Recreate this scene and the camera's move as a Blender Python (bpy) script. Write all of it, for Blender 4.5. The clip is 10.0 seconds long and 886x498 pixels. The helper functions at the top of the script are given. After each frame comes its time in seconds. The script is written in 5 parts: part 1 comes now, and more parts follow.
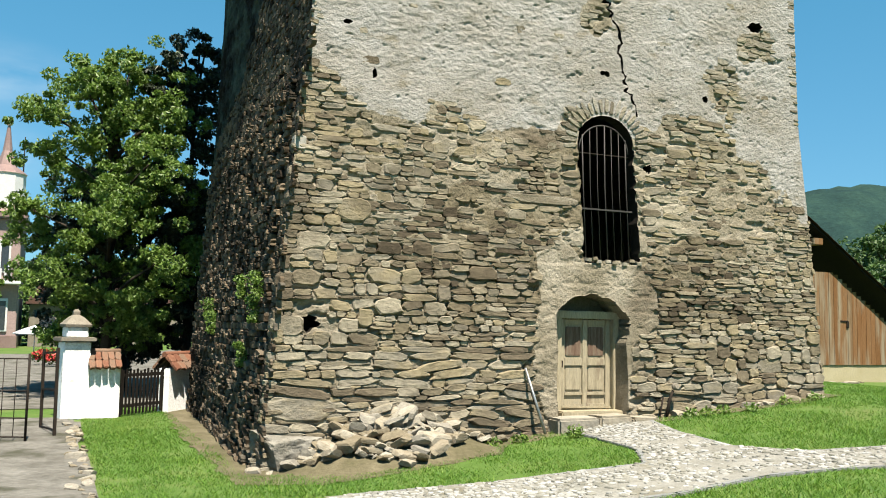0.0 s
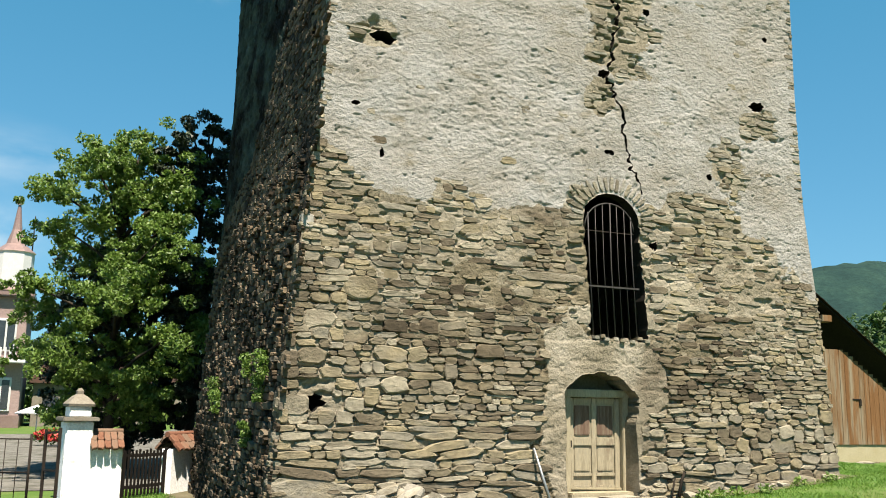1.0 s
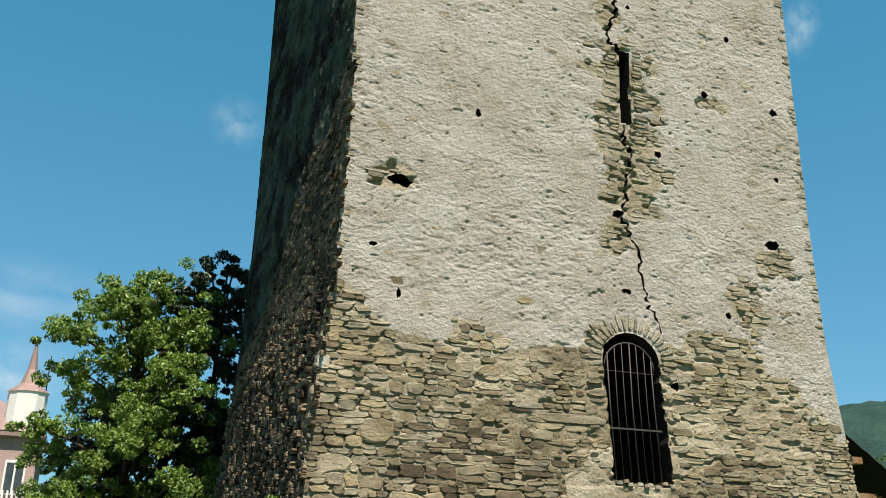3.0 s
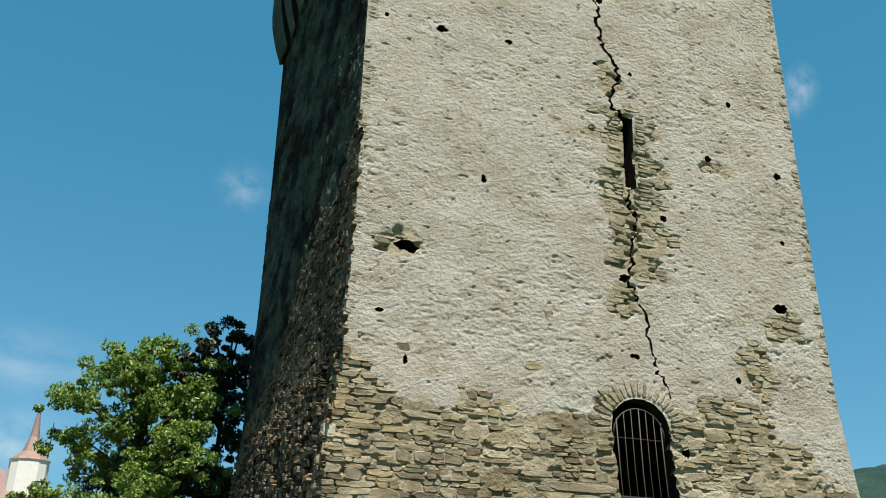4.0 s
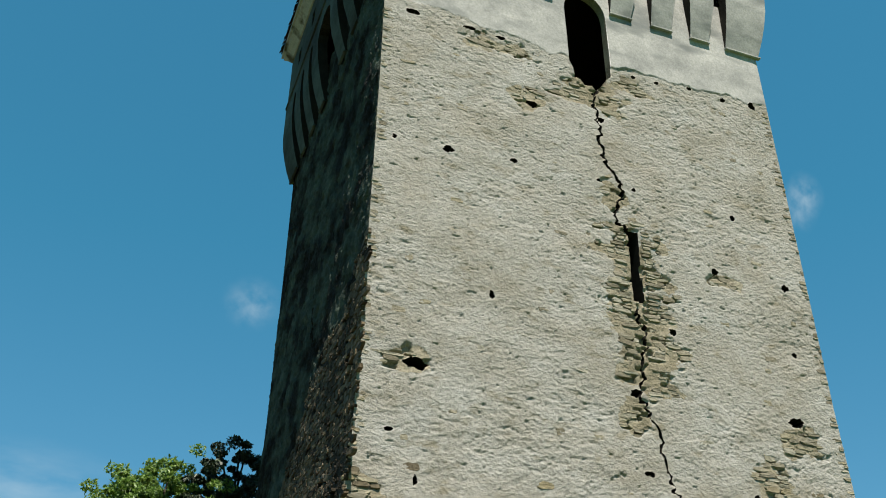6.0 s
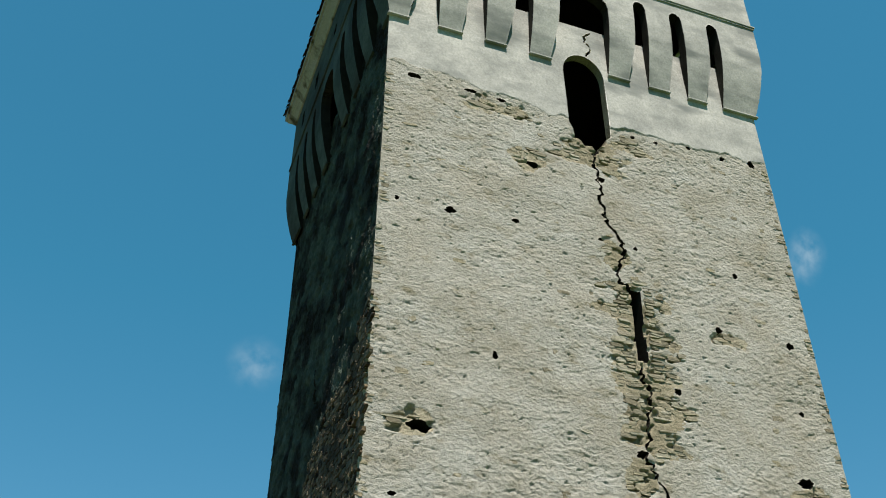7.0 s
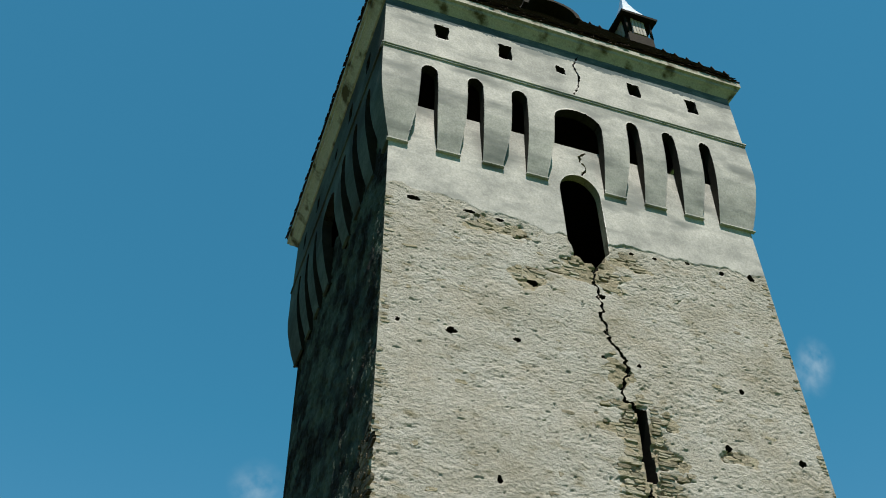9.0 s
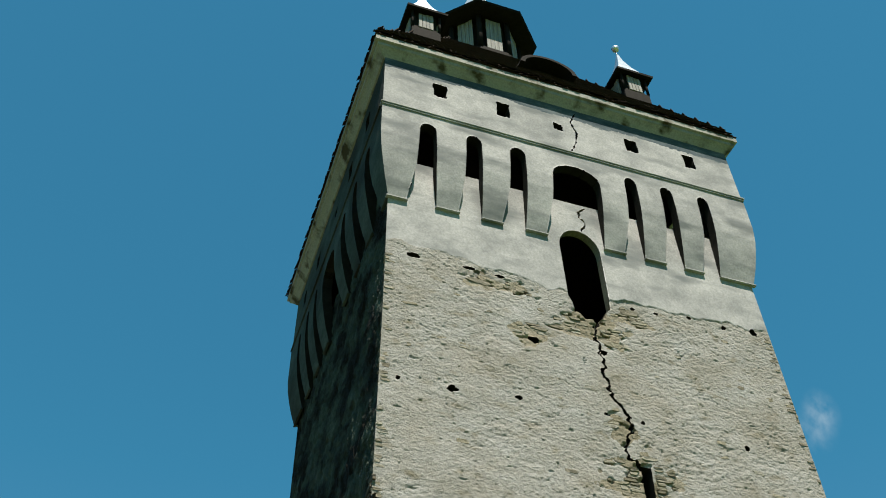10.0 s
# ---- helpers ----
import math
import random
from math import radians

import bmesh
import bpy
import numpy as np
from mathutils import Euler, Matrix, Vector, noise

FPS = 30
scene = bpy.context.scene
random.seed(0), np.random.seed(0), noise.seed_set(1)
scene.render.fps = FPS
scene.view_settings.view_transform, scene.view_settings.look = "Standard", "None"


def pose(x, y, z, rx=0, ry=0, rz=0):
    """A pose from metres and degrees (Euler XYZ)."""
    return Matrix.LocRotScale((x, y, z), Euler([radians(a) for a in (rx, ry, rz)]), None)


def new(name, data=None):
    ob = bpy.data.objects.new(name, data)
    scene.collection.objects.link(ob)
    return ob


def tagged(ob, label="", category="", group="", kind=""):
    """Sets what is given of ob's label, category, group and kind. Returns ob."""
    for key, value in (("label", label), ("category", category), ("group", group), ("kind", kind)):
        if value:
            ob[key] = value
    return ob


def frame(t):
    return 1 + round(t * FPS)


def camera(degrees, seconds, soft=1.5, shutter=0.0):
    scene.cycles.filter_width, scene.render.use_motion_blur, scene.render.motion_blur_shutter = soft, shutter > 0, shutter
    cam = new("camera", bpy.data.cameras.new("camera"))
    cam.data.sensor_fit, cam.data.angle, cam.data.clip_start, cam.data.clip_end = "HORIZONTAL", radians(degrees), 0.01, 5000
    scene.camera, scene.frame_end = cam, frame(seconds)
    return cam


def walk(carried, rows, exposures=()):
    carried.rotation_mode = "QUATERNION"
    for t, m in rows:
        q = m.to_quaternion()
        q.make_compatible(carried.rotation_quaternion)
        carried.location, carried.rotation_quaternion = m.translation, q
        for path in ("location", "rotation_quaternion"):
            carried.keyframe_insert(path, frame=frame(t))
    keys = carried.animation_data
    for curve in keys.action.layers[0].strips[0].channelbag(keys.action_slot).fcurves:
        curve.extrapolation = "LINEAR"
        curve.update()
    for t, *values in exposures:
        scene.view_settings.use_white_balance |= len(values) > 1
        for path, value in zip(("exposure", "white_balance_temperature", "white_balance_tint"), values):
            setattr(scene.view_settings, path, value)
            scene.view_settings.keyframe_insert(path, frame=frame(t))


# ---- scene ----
# the camera: seconds, place in the tower's own axes, yaw, pitch, roll
cam = camera(53.0, 10.0, soft=1.0)
ROWS = [
    (0.0, -9.138, -19.649, 1.750, -23.384, 4.999, 1.104),
    (0.5, -9.136, -19.651, 1.737, -23.085, 7.505, 1.111),
    (1.0, -9.141, -19.632, 1.751, -22.899, 9.990, 1.042),
    (1.5, -9.157, -19.623, 1.768, -22.664, 12.286, 1.045),
    (2.0, -9.146, -19.588, 1.777, -22.394, 14.470, 0.986),
    (2.5, -9.134, -19.562, 1.793, -22.059, 16.670, 1.097),
    (4.0, -9.154, -19.532, 1.873, -21.278, 22.865, 0.945),
    (4.5, -9.195, -19.510, 1.892, -21.257, 24.776, 0.881),
    (5.0, -9.194, -19.498, 1.904, -21.078, 26.622, 0.828),
    (5.5, -9.176, -19.533, 1.901, -20.810, 28.380, 0.696),
    (7.0, -9.180, -19.627, 1.938, -20.307, 33.924, 0.255),
    (7.5, -9.169, -19.629, 1.974, -20.206, 35.801, 0.003),
    (8.0, -9.166, -19.639, 1.981, -20.157, 37.720, -0.157),
    (8.5, -9.147, -19.651, 2.010, -20.117, 39.597, -0.411),
    (9.0, -9.135, -19.672, 2.020, -20.079, 41.424, -0.677),
    (9.5, -9.120, -19.683, 2.071, -20.072, 43.164, -0.974),
    (10.0, -9.121, -19.701, 2.078, -20.080, 44.945, -1.237),
]
EXPOSURES = [(0.0, 1.63, 6700, 10), (1.0, 1.63, 6850, 11), (2.5, 1.53, 6950, 11), (4.0, 1.39, 6800, 8), (5.0, 1.28, 6650, 7), (7.5, 1.20, 6550, 6), (10.0, 1.13, 6500, 6)]
walk(cam, [(t, pose(x, y, z, 90 + pitch, 0, yaw) @ pose(0, 0, 0, 0, 0, roll)) for t, x, y, z, yaw, pitch, roll in ROWS], EXPOSURES)

# ---- world and sun: high sun, square on the front wall, a little from its left ----
SUN_EL, SUN_AZ = radians(65), radians(-2)
to_sun = Vector((math.sin(SUN_AZ) * math.cos(SUN_EL), -math.cos(SUN_AZ) * math.cos(SUN_EL), math.sin(SUN_EL)))
world = bpy.data.worlds.new("sky")
scene.world = world
world.use_nodes = True
wt = world.node_tree
wt.nodes.clear()
w_out = wt.nodes.new("ShaderNodeOutputWorld")
w_bg = wt.nodes.new("ShaderNodeBackground")
w_sky = wt.nodes.new("ShaderNodeTexSky")
w_sky.sky_type, w_sky.sun_disc = "NISHITA", False
w_sky.sun_elevation = SUN_EL
w_sky.sun_rotation = math.atan2(to_sun.x, to_sun.y)
w_sky.air_density, w_sky.dust_density, w_sky.ozone_density = 1.0, 0.3, 2.0
w_bg.inputs["Strength"].default_value = 0.0684
w_co = wt.nodes.new("ShaderNodeTexCoord")
w_tint = wt.nodes.new("ShaderNodeMix")
w_tint.data_type, w_tint.blend_type = "RGBA", "MULTIPLY"
w_tint.inputs[0].default_value = 1.0
# paler and warmer towards the horizon
w_sep, w_rise, w_hue = wt.nodes.new("ShaderNodeSeparateXYZ"), wt.nodes.new("ShaderNodeMapRange"), wt.nodes.new("ShaderNodeMix")
wt.links.new(w_co.outputs["Generated"], w_sep.inputs[0])
wt.links.new(w_sep.outputs["Z"], w_rise.inputs[0])
w_rise.inputs[1].default_value, w_rise.inputs[2].default_value = 0.1, 0.5
w_hue.data_type = "RGBA"
w_hue.inputs[6].default_value, w_hue.inputs[7].default_value = (0.50, 1.04, 1.36, 1), (0.29, 1.09, 1.36, 1)
wt.links.new(w_rise.outputs[0], w_hue.inputs[0])
wt.links.new(w_hue.outputs[2], w_tint.inputs[7])
w_gam = wt.nodes.new("ShaderNodeGamma")
w_gam.inputs["Gamma"].default_value = 0.6
wt.links.new(w_sky.outputs["Color"], w_gam.inputs["Color"])
wt.links.new(w_gam.outputs["Color"], w_tint.inputs[6])
last = w_tint.outputs[2]


def cloud(direction, size, amount, stretch):
    """One small wisp of cloud in the sky, round a direction."""
    global last
    n = wt.nodes
    d = Vector(direction).normalized()
    side = d.cross(Vector((0, 0, 1))).normalized()
    upw = side.cross(d)
    a, b = n.new("ShaderNodeVectorMath"), n.new("ShaderNodeVectorMath")
    for nd, v, s in ((a, side, stretch), (b, upw, 1.0)):
        nd.operation = "DOT_PRODUCT"
        wt.links.new(w_co.outputs["Generated"], nd.inputs[0])
        nd.inputs[1].default_value = v / (size * s)
    f = n.new("ShaderNodeVectorMath")
    f.operation = "DOT_PRODUCT"
    wt.links.new(w_co.outputs["Generated"], f.inputs[0])
    f.inputs[1].default_value = d
    comb = n.new("ShaderNodeCombineXYZ")
    wt.links.new(a.outputs["Value"], comb.inputs[0])
    wt.links.new(b.outputs["Value"], comb.inputs[1])
    noi = n.new("ShaderNodeTexNoise")
    noi.inputs["Scale"].default_value, noi.inputs["Detail"].default_value = 1.6, 6
    wt.links.new(comb.outputs[0], noi.inputs["Vector"])
    ln = n.new("ShaderNodeVectorMath")
    ln.operation = "LENGTH"
    wt.links.new(comb.outputs[0], ln.inputs[0])
    m1 = n.new("ShaderNodeMapRange")
    m1.interpolation_type = "SMOOTHSTEP"
    m1.inputs[1].default_value, m1.inputs[2].default_value = 1.0, 0.0
    wt.links.new(ln.outputs["Value"], m1.inputs[0])
    m2 = n.new("ShaderNodeMapRange")
    m2.inputs[1].default_value, m2.inputs[2].default_value = 0.35, 0.7
    wt.links.new(noi.outputs[0], m2.inputs[0])
    gt = n.new("ShaderNodeMath")
    gt.operation = "GREATER_THAN"
    gt.inputs[1].default_value = 0.2
    wt.links.new(f.outputs["Value"], gt.inputs[0])
    prod = m1.outputs[0]
    for o, k in ((m2.outputs[0], None), (gt.outputs[0], None), (None, amount)):
        mm = n.new("ShaderNodeMath")
        mm.operation = "MULTIPLY"
        wt.links.new(prod, mm.inputs[0])
        if o:
            wt.links.new(o, mm.inputs[1])
        else:
            mm.inputs[1].default_value = k
        prod = mm.outputs[0]
    mix = n.new("ShaderNodeMix")
    mix.data_type = "RGBA"
    mix.inputs[7].default_value = (3.6, 4.4, 5.0, 1)
    wt.links.new(prod, mix.inputs[0])
    wt.links.new(last, mix.inputs[6])
    last = mix.outputs[2]


cloud((0.112, 0.892, 0.437), 0.035, 0.35, 1.1)
cloud((0.622, 0.589, 0.516), 0.03, 0.45, 0.7)
cloud((-0.086, 0.967, 0.239), 0.05, 0.4, 3)
cloud((-0.074, 0.984, 0.162), 0.05, 0.6, 1.5)
cloud((0.620, 0.601, 0.505), 0.03, 0.3, 0.8)
wt.links.new(last, w_bg.inputs["Color"])
wt.links.new(w_bg.outputs[0], w_out.inputs["Surface"])
sun = new("sun", bpy.data.lights.new("sun", "SUN"))
sun.data.energy, sun.data.angle, sun.data.color = 5.0, radians(0.53), (1.0, 0.93, 0.82)
sun.rotation_euler = to_sun.to_track_quat("Z", "Y").to_euler()


# ---- materials ----
def material(name, colours, scale=3.0, rough=0.85, bump=0.3, fine=40.0, metal=0.0, random_by="", stretch=(1, 1, 1), stain=None, distance=0.02, thin=0.0, placed=False):
    """A surface from two scales of noise: colours are blended by the coarse one, the fine one gives grain and relief."""
    m = bpy.data.materials.new(name)
    m.use_nodes = True
    t = m.node_tree
    t.nodes.clear()
    out, bs = t.nodes.new("ShaderNodeOutputMaterial"), t.nodes.new("ShaderNodeBsdfPrincipled")
    if thin:
        tr, add_ = t.nodes.new("ShaderNodeBsdfTranslucent"), t.nodes.new("ShaderNodeMixShader")
        add_.inputs[0].default_value = thin
        t.links.new(bs.outputs[0], add_.inputs[1])
        t.links.new(tr.outputs[0], add_.inputs[2])
        t.links.new(add_.outputs[0], out.inputs["Surface"])
    else:
        t.links.new(bs.outputs[0], out.inputs["Surface"])
    co, mp = t.nodes.new("ShaderNodeTexCoord"), t.nodes.new("ShaderNodeMapping")
    mp.inputs["Scale"].default_value = stretch
    where = t.nodes.new("ShaderNodeNewGeometry").outputs["Position"] if placed else co.outputs["Object"]
    t.links.new(where, mp.inputs["Vector"])
    vec = mp.outputs[0]
    big, small = t.nodes.new("ShaderNodeTexNoise"), t.nodes.new("ShaderNodeTexNoise")
    for nd, s, d in ((big, scale, 5.0), (small, fine, 6.0)):
        nd.inputs["Scale"].default_value, nd.inputs["Detail"].default_value = s, d
        nd.inputs["Roughness"].default_value = 0.62
        t.links.new(vec, nd.inputs["Vector"])
    ramp = t.nodes.new("ShaderNodeValToRGB")
    while len(ramp.color_ramp.elements) < len(colours):
        ramp.color_ramp.elements.new(0.5)
    for i, (e, c) in enumerate(zip(ramp.color_ramp.elements, colours)):
        e.position = 0.3 + 0.4 * i / max(1, len(colours) - 1)
        e.color = (*c, 1)
    fac = big.outputs[0]
    if random_by:
        if random_by == "object":
            info = t.nodes.new("ShaderNodeObjectInfo").outputs["Random"]
        else:
            info = t.nodes.new("ShaderNodeNewGeometry").outputs["Random Per Island"]
        add = t.nodes.new("ShaderNodeMath")
        add.operation = "MULTIPLY_ADD"
        t.links.new(info, add.inputs[0])
        add.inputs[1].default_value = 0.48
        sub = t.nodes.new("ShaderNodeMath")
        sub.operation = "MULTIPLY_ADD"
        t.links.new(big.outputs[0], sub.inputs[0])
        sub.inputs[1].default_value, sub.inputs[2].default_value = 0.5, 0.01
        t.links.new(sub.outputs[0], add.inputs[2])
        fac = add.outputs[0]
    t.links.new(fac, ramp.inputs[0])
    colour = ramp.outputs[0]
    gr = t.nodes.new("ShaderNodeMapRange")
    gr.inputs[1].default_value, gr.inputs[2].default_value = 0.3, 0.7
    gr.inputs[3].default_value, gr.inputs[4].default_value = 0.78, 1.18
    t.links.new(small.outputs[0], gr.inputs[0])
    mul = t.nodes.new("ShaderNodeVectorMath")
    mul.operation = "SCALE"
    t.links.new(colour, mul.inputs[0])
    t.links.new(gr.outputs[0], mul.inputs["Scale"])
    colour = mul.outputs[0]
    if stain:
        s_col, s_scale, s_from, s_to, s_stretch = stain
        mp2, sn, sr, mx = t.nodes.new("ShaderNodeMapping"), t.nodes.new("ShaderNodeTexNoise"), t.nodes.new("ShaderNodeMapRange"), t.nodes.new("ShaderNodeMix")
        mp2.inputs["Scale"].default_value = s_stretch
        mp2.inputs["Location"].default_value = (3.1, 7.7, 1.3)
        t.links.new(where, mp2.inputs["Vector"])
        t.links.new(mp2.outputs[0], sn.inputs["Vector"])
        sn.inputs["Scale"].default_value, sn.inputs["Detail"].default_value = s_scale, 6
        sr.inputs[1].default_value, sr.inputs[2].default_value = s_from, s_to
        t.links.new(sn.outputs[0], sr.inputs[0])
        mx.data_type = "RGBA"
        mx.inputs[7].default_value = (*s_col, 1)
        t.links.new(sr.outputs[0], mx.inputs[0])
        t.links.new(colour, mx.inputs[6])
        colour = mx.outputs[2]
    t.links.new(colour, bs.inputs["Base Color"])
    if thin:
        t.links.new(colour, tr.inputs["Color"])
    bs.inputs["Roughness"].default_value, bs.inputs["Metallic"].default_value = rough, metal
    if rough > 0.75:
        bs.inputs["Specular IOR Level"].default_value = 0.12
    if bump:
        bp = t.nodes.new("ShaderNodeBump")
        bp.inputs["Strength"].default_value, bp.inputs["Distance"].default_value = bump, distance
        t.links.new(small.outputs[0], bp.inputs["Height"])
        t.links.new(bp.outputs[0], bs.inputs["Normal"])
    return m


STONES = [(0.0988, 0.0798, 0.0555), (0.156, 0.131, 0.0897), (0.205, 0.169, 0.106), (0.156, 0.14, 0.11), (0.251, 0.22, 0.163)]
M = dict(
    plaster=material("rough_lime_plaster", [(0.202, 0.184, 0.157), (0.237, 0.224, 0.204), (0.266, 0.258, 0.245)], 0.8, 0.95, 0.7, 13, distance=0.05, stretch=(1, 1, 1.4), stain=((0.152, 0.133, 0.0988), 2.2, 0.57, 0.76, (1, 1, 1.8))),
    mortar=material("crumbling_mortar", [(0.134, 0.116, 0.0813), (0.195, 0.168, 0.124), (0.264, 0.235, 0.185)], 1.2, 0.95, 0.9, 18, distance=0.04, stain=((0.0988, 0.0798, 0.0555), 0.8, 0.54, 0.74, (1, 1, 1.3))),
    brown_mortar=material("browned_mortar", [(0.0807, 0.0663, 0.0431), (0.135, 0.112, 0.0745), (0.211, 0.182, 0.132)], 1.6, 0.95, 0.9, 18, distance=0.04),
    brown_stones=material("browned_wall_stones", [(0.0538, 0.0421, 0.0287), (0.0942, 0.0753, 0.0503), (0.152, 0.124, 0.0807), (0.108, 0.0942, 0.0717), (0.189, 0.159, 0.112)], 0.9, 0.9, 0.8, 13, random_by="island", stretch=(1, 1, 1.5), distance=0.035, placed=True),
    pale_stones=material("plaster_smeared_stones", [(0.125, 0.108, 0.08), (0.175, 0.155, 0.122), (0.20, 0.174, 0.126), (0.235, 0.216, 0.18)], 0.9, 0.9, 0.9, 13, random_by="island", stretch=(1, 1, 1.5), distance=0.035, placed=True),
    footing=material("pale_crumbling_footing", [(0.114, 0.105, 0.0851), (0.179, 0.167, 0.141), (0.236, 0.224, 0.194)], 2.5, 0.95, 0.9, 14, distance=0.05),
    smooth=material("smooth_lime_plaster", [(0.19, 0.188, 0.186), (0.277, 0.27, 0.264), (0.365, 0.351, 0.342)], 0.9, 0.9, 0.2, 18, stain=((0.141, 0.144, 0.144), 0.9, 0.51, 0.68, (0.6, 0.6, 1.7))),
    stone=material("wall_stone", STONES, 0.9, 0.9, 0.8, 13, random_by="object", stretch=(1, 1, 1.5), distance=0.035, placed=True, stain=((0.0646, 0.0532, 0.0365), 0.75, 0.53, 0.74, (1, 1, 1.3))),
    stones=material("wall_stones", STONES, 0.9, 0.9, 0.8, 13, random_by="island", stretch=(1, 1, 1.5), distance=0.035, placed=True, stain=((0.0646, 0.0532, 0.0365), 0.75, 0.53, 0.74, (1, 1, 1.3))),
    # left wall's stones, joints and plaster: weathered tones darkened to paint its shade
    shade_stones=material("shade_dark_wall_stones", [(0.0226, 0.017, 0.0115), (0.0775, 0.0568, 0.0365), (0.142, 0.107, 0.0699), (0.084, 0.0725, 0.0559)], 1.0, 0.9, 0.9, 12, random_by="island", distance=0.035, stain=((0.0228, 0.0182, 0.0129), 0.6, 0.5, 0.66, (1, 0.6, 0.8))),
    joint=material("shade_dark_joints", [(0.0076, 0.00608, 0.00456), (0.019, 0.0152, 0.0106)], 2.0, 0.95, 0.8, 14, distance=0.04),
    shade_dark_plaster=material("shade_dark_plaster", [(0.0188, 0.025, 0.0202), (0.0401, 0.0517, 0.0422), (0.0707, 0.0896, 0.0739)], 2.6, 0.95, 1.0, 11, distance=0.08, stretch=(1, 0.5, 0.9), stain=((0.00912, 0.0076, 0.00608), 1.7, 0.44, 0.58, (1, 0.45, 0.7))),
    # smooth plaster again, stained and darkened: the left parapet's shade is in the colour
    shade_parapet=material("shade_stained_parapet_plaster", [(0.0301, 0.0383, 0.0334), (0.0502, 0.062, 0.0559), (0.0805, 0.0976, 0.0896)], 1.1, 0.95, 0.6, 12, stretch=(1, 0.5, 1), stain=((0.0266, 0.0274, 0.0228), 1.0, 0.46, 0.62, (1, 0.4, 0.5))),
    # blue-grey for the cornice's cast shadow, painted on the front parapet
    cornice_shade=material("blue_grey_cornice_shade", [(0.0304, 0.0441, 0.0532), (0.057, 0.0745, 0.0851), (0.129, 0.144, 0.148)], 1.6, 0.9, 0.4, 16, stretch=(0.6, 1, 1.6)),
    rubble=material("rubble_stone", [(0.141, 0.118, 0.0798), (0.207, 0.179, 0.132), (0.264, 0.24, 0.193), (0.179, 0.165, 0.137)], 2.2, 0.9, 0.6, 15, random_by="object", distance=0.03),
    white_stone=material("pale_limestone", [(0.245, 0.231, 0.198), (0.311, 0.297, 0.264)], 4, 0.9, 0.4, 25),
    # near-black that paints the shade inside openings and recesses
    dark=material("painted_shade_black", [(0.00912, 0.00836, 0.00684), (0.0228, 0.019, 0.0152)], 2, 0.95, 0.3, 20),
    iron=material("rusty_black_iron", [(0.0122, 0.0106, 0.00912), (0.0266, 0.019, 0.0137)], 8, 0.78, 0.3, 60, metal=0.1),
    bar_iron=material("weathered_grey_iron", [(0.02, 0.0185, 0.017), (0.042, 0.038, 0.034)], 8, 0.7, 0.3, 60, metal=0.2),
    door=material("weathered_door_paint", [(0.195, 0.167, 0.115), (0.278, 0.24, 0.166), (0.239, 0.21, 0.153)], 3, 0.8, 0.4, 22, stretch=(3, 3, 0.35), stain=((0.114, 0.076, 0.0532), 3.0, 0.6, 0.75, (2, 2, 0.4))),
    door_red=material("peeled_brown_door_panel", [(0.0798, 0.0448, 0.0306), (0.127, 0.0851, 0.0613), (0.169, 0.141, 0.103)], 4, 0.85, 0.5, 24, stretch=(4, 4, 0.3)),
    frame=material("weathered_frame_wood", [(0.215, 0.182, 0.121), (0.314, 0.274, 0.19)], 4, 0.85, 0.4, 25, stretch=(3, 3, 0.4)),
    boards=material("sun_bleached_boards", [(0.125, 0.0608, 0.0243), (0.148, 0.0745, 0.0319), (0.156, 0.0889, 0.0433), (0.141, 0.0874, 0.0471)], 1.2, 0.8, 0.6, 18, random_by="object", stretch=(4, 4, 0.3), stain=((0.198, 0.163, 0.114), 1.2, 0.48, 0.66, (3, 3, 0.4))),
    old_wood=material("dark_old_timber", [(0.006, 0.005, 0.004), (0.015, 0.0115, 0.009)], 3, 0.9, 0.5, 24, stretch=(3, 3, 0.5)),
    pale_boards=material("grey_shutter_boards", [(0.152, 0.144, 0.133), (0.304, 0.293, 0.277)], 3, 0.85, 0.4, 24, stretch=(4, 4, 0.3)),
    tile=material("old_roof_tile", [(0.016, 0.009, 0.007), (0.034, 0.018, 0.012), (0.018, 0.014, 0.010)], 3, 0.85, 0.5, 22, random_by="object"),
    tiles=material("old_roof_tiles", [(0.016, 0.009, 0.007), (0.034, 0.018, 0.012), (0.018, 0.014, 0.010)], 3, 0.85, 0.5, 22, random_by="island"),
    red_tile=material("weathered_red_coping_tile", [(0.127, 0.0565, 0.0353), (0.179, 0.0897, 0.0565), (0.141, 0.0942, 0.066)], 3, 0.85, 0.5, 22, random_by="object"),
    sheet=material("bright_sheet_metal", [(0.55, 0.57, 0.60), (0.70, 0.72, 0.75)], 2, 0.32, 0.1, 12, metal=0.9),
    cornice=material("flaking_cornice_plaster", [(0.175, 0.165, 0.142), (0.265, 0.255, 0.228), (0.24, 0.238, 0.225)], 1.4, 0.9, 0.4, 20, stain=((0.0532, 0.0441, 0.0274), 1.6, 0.54, 0.66, (1, 1, 1))),
    whitewash=material("peeling_whitewash", [(0.70, 0.70, 0.68), (0.80, 0.80, 0.78)], 2, 0.9, 0.3, 20, stain=((0.30, 0.29, 0.27), 2.0, 0.58, 0.68, (1, 1, 1))),
    kerb=material("grey_kerb_stone", [(0.129, 0.133, 0.129), (0.19, 0.194, 0.19)], 3, 0.9, 0.5, 22),
    cap=material("worn_cement_cap", [(0.141, 0.122, 0.0942), (0.198, 0.179, 0.146)], 3, 0.9, 0.4, 25),
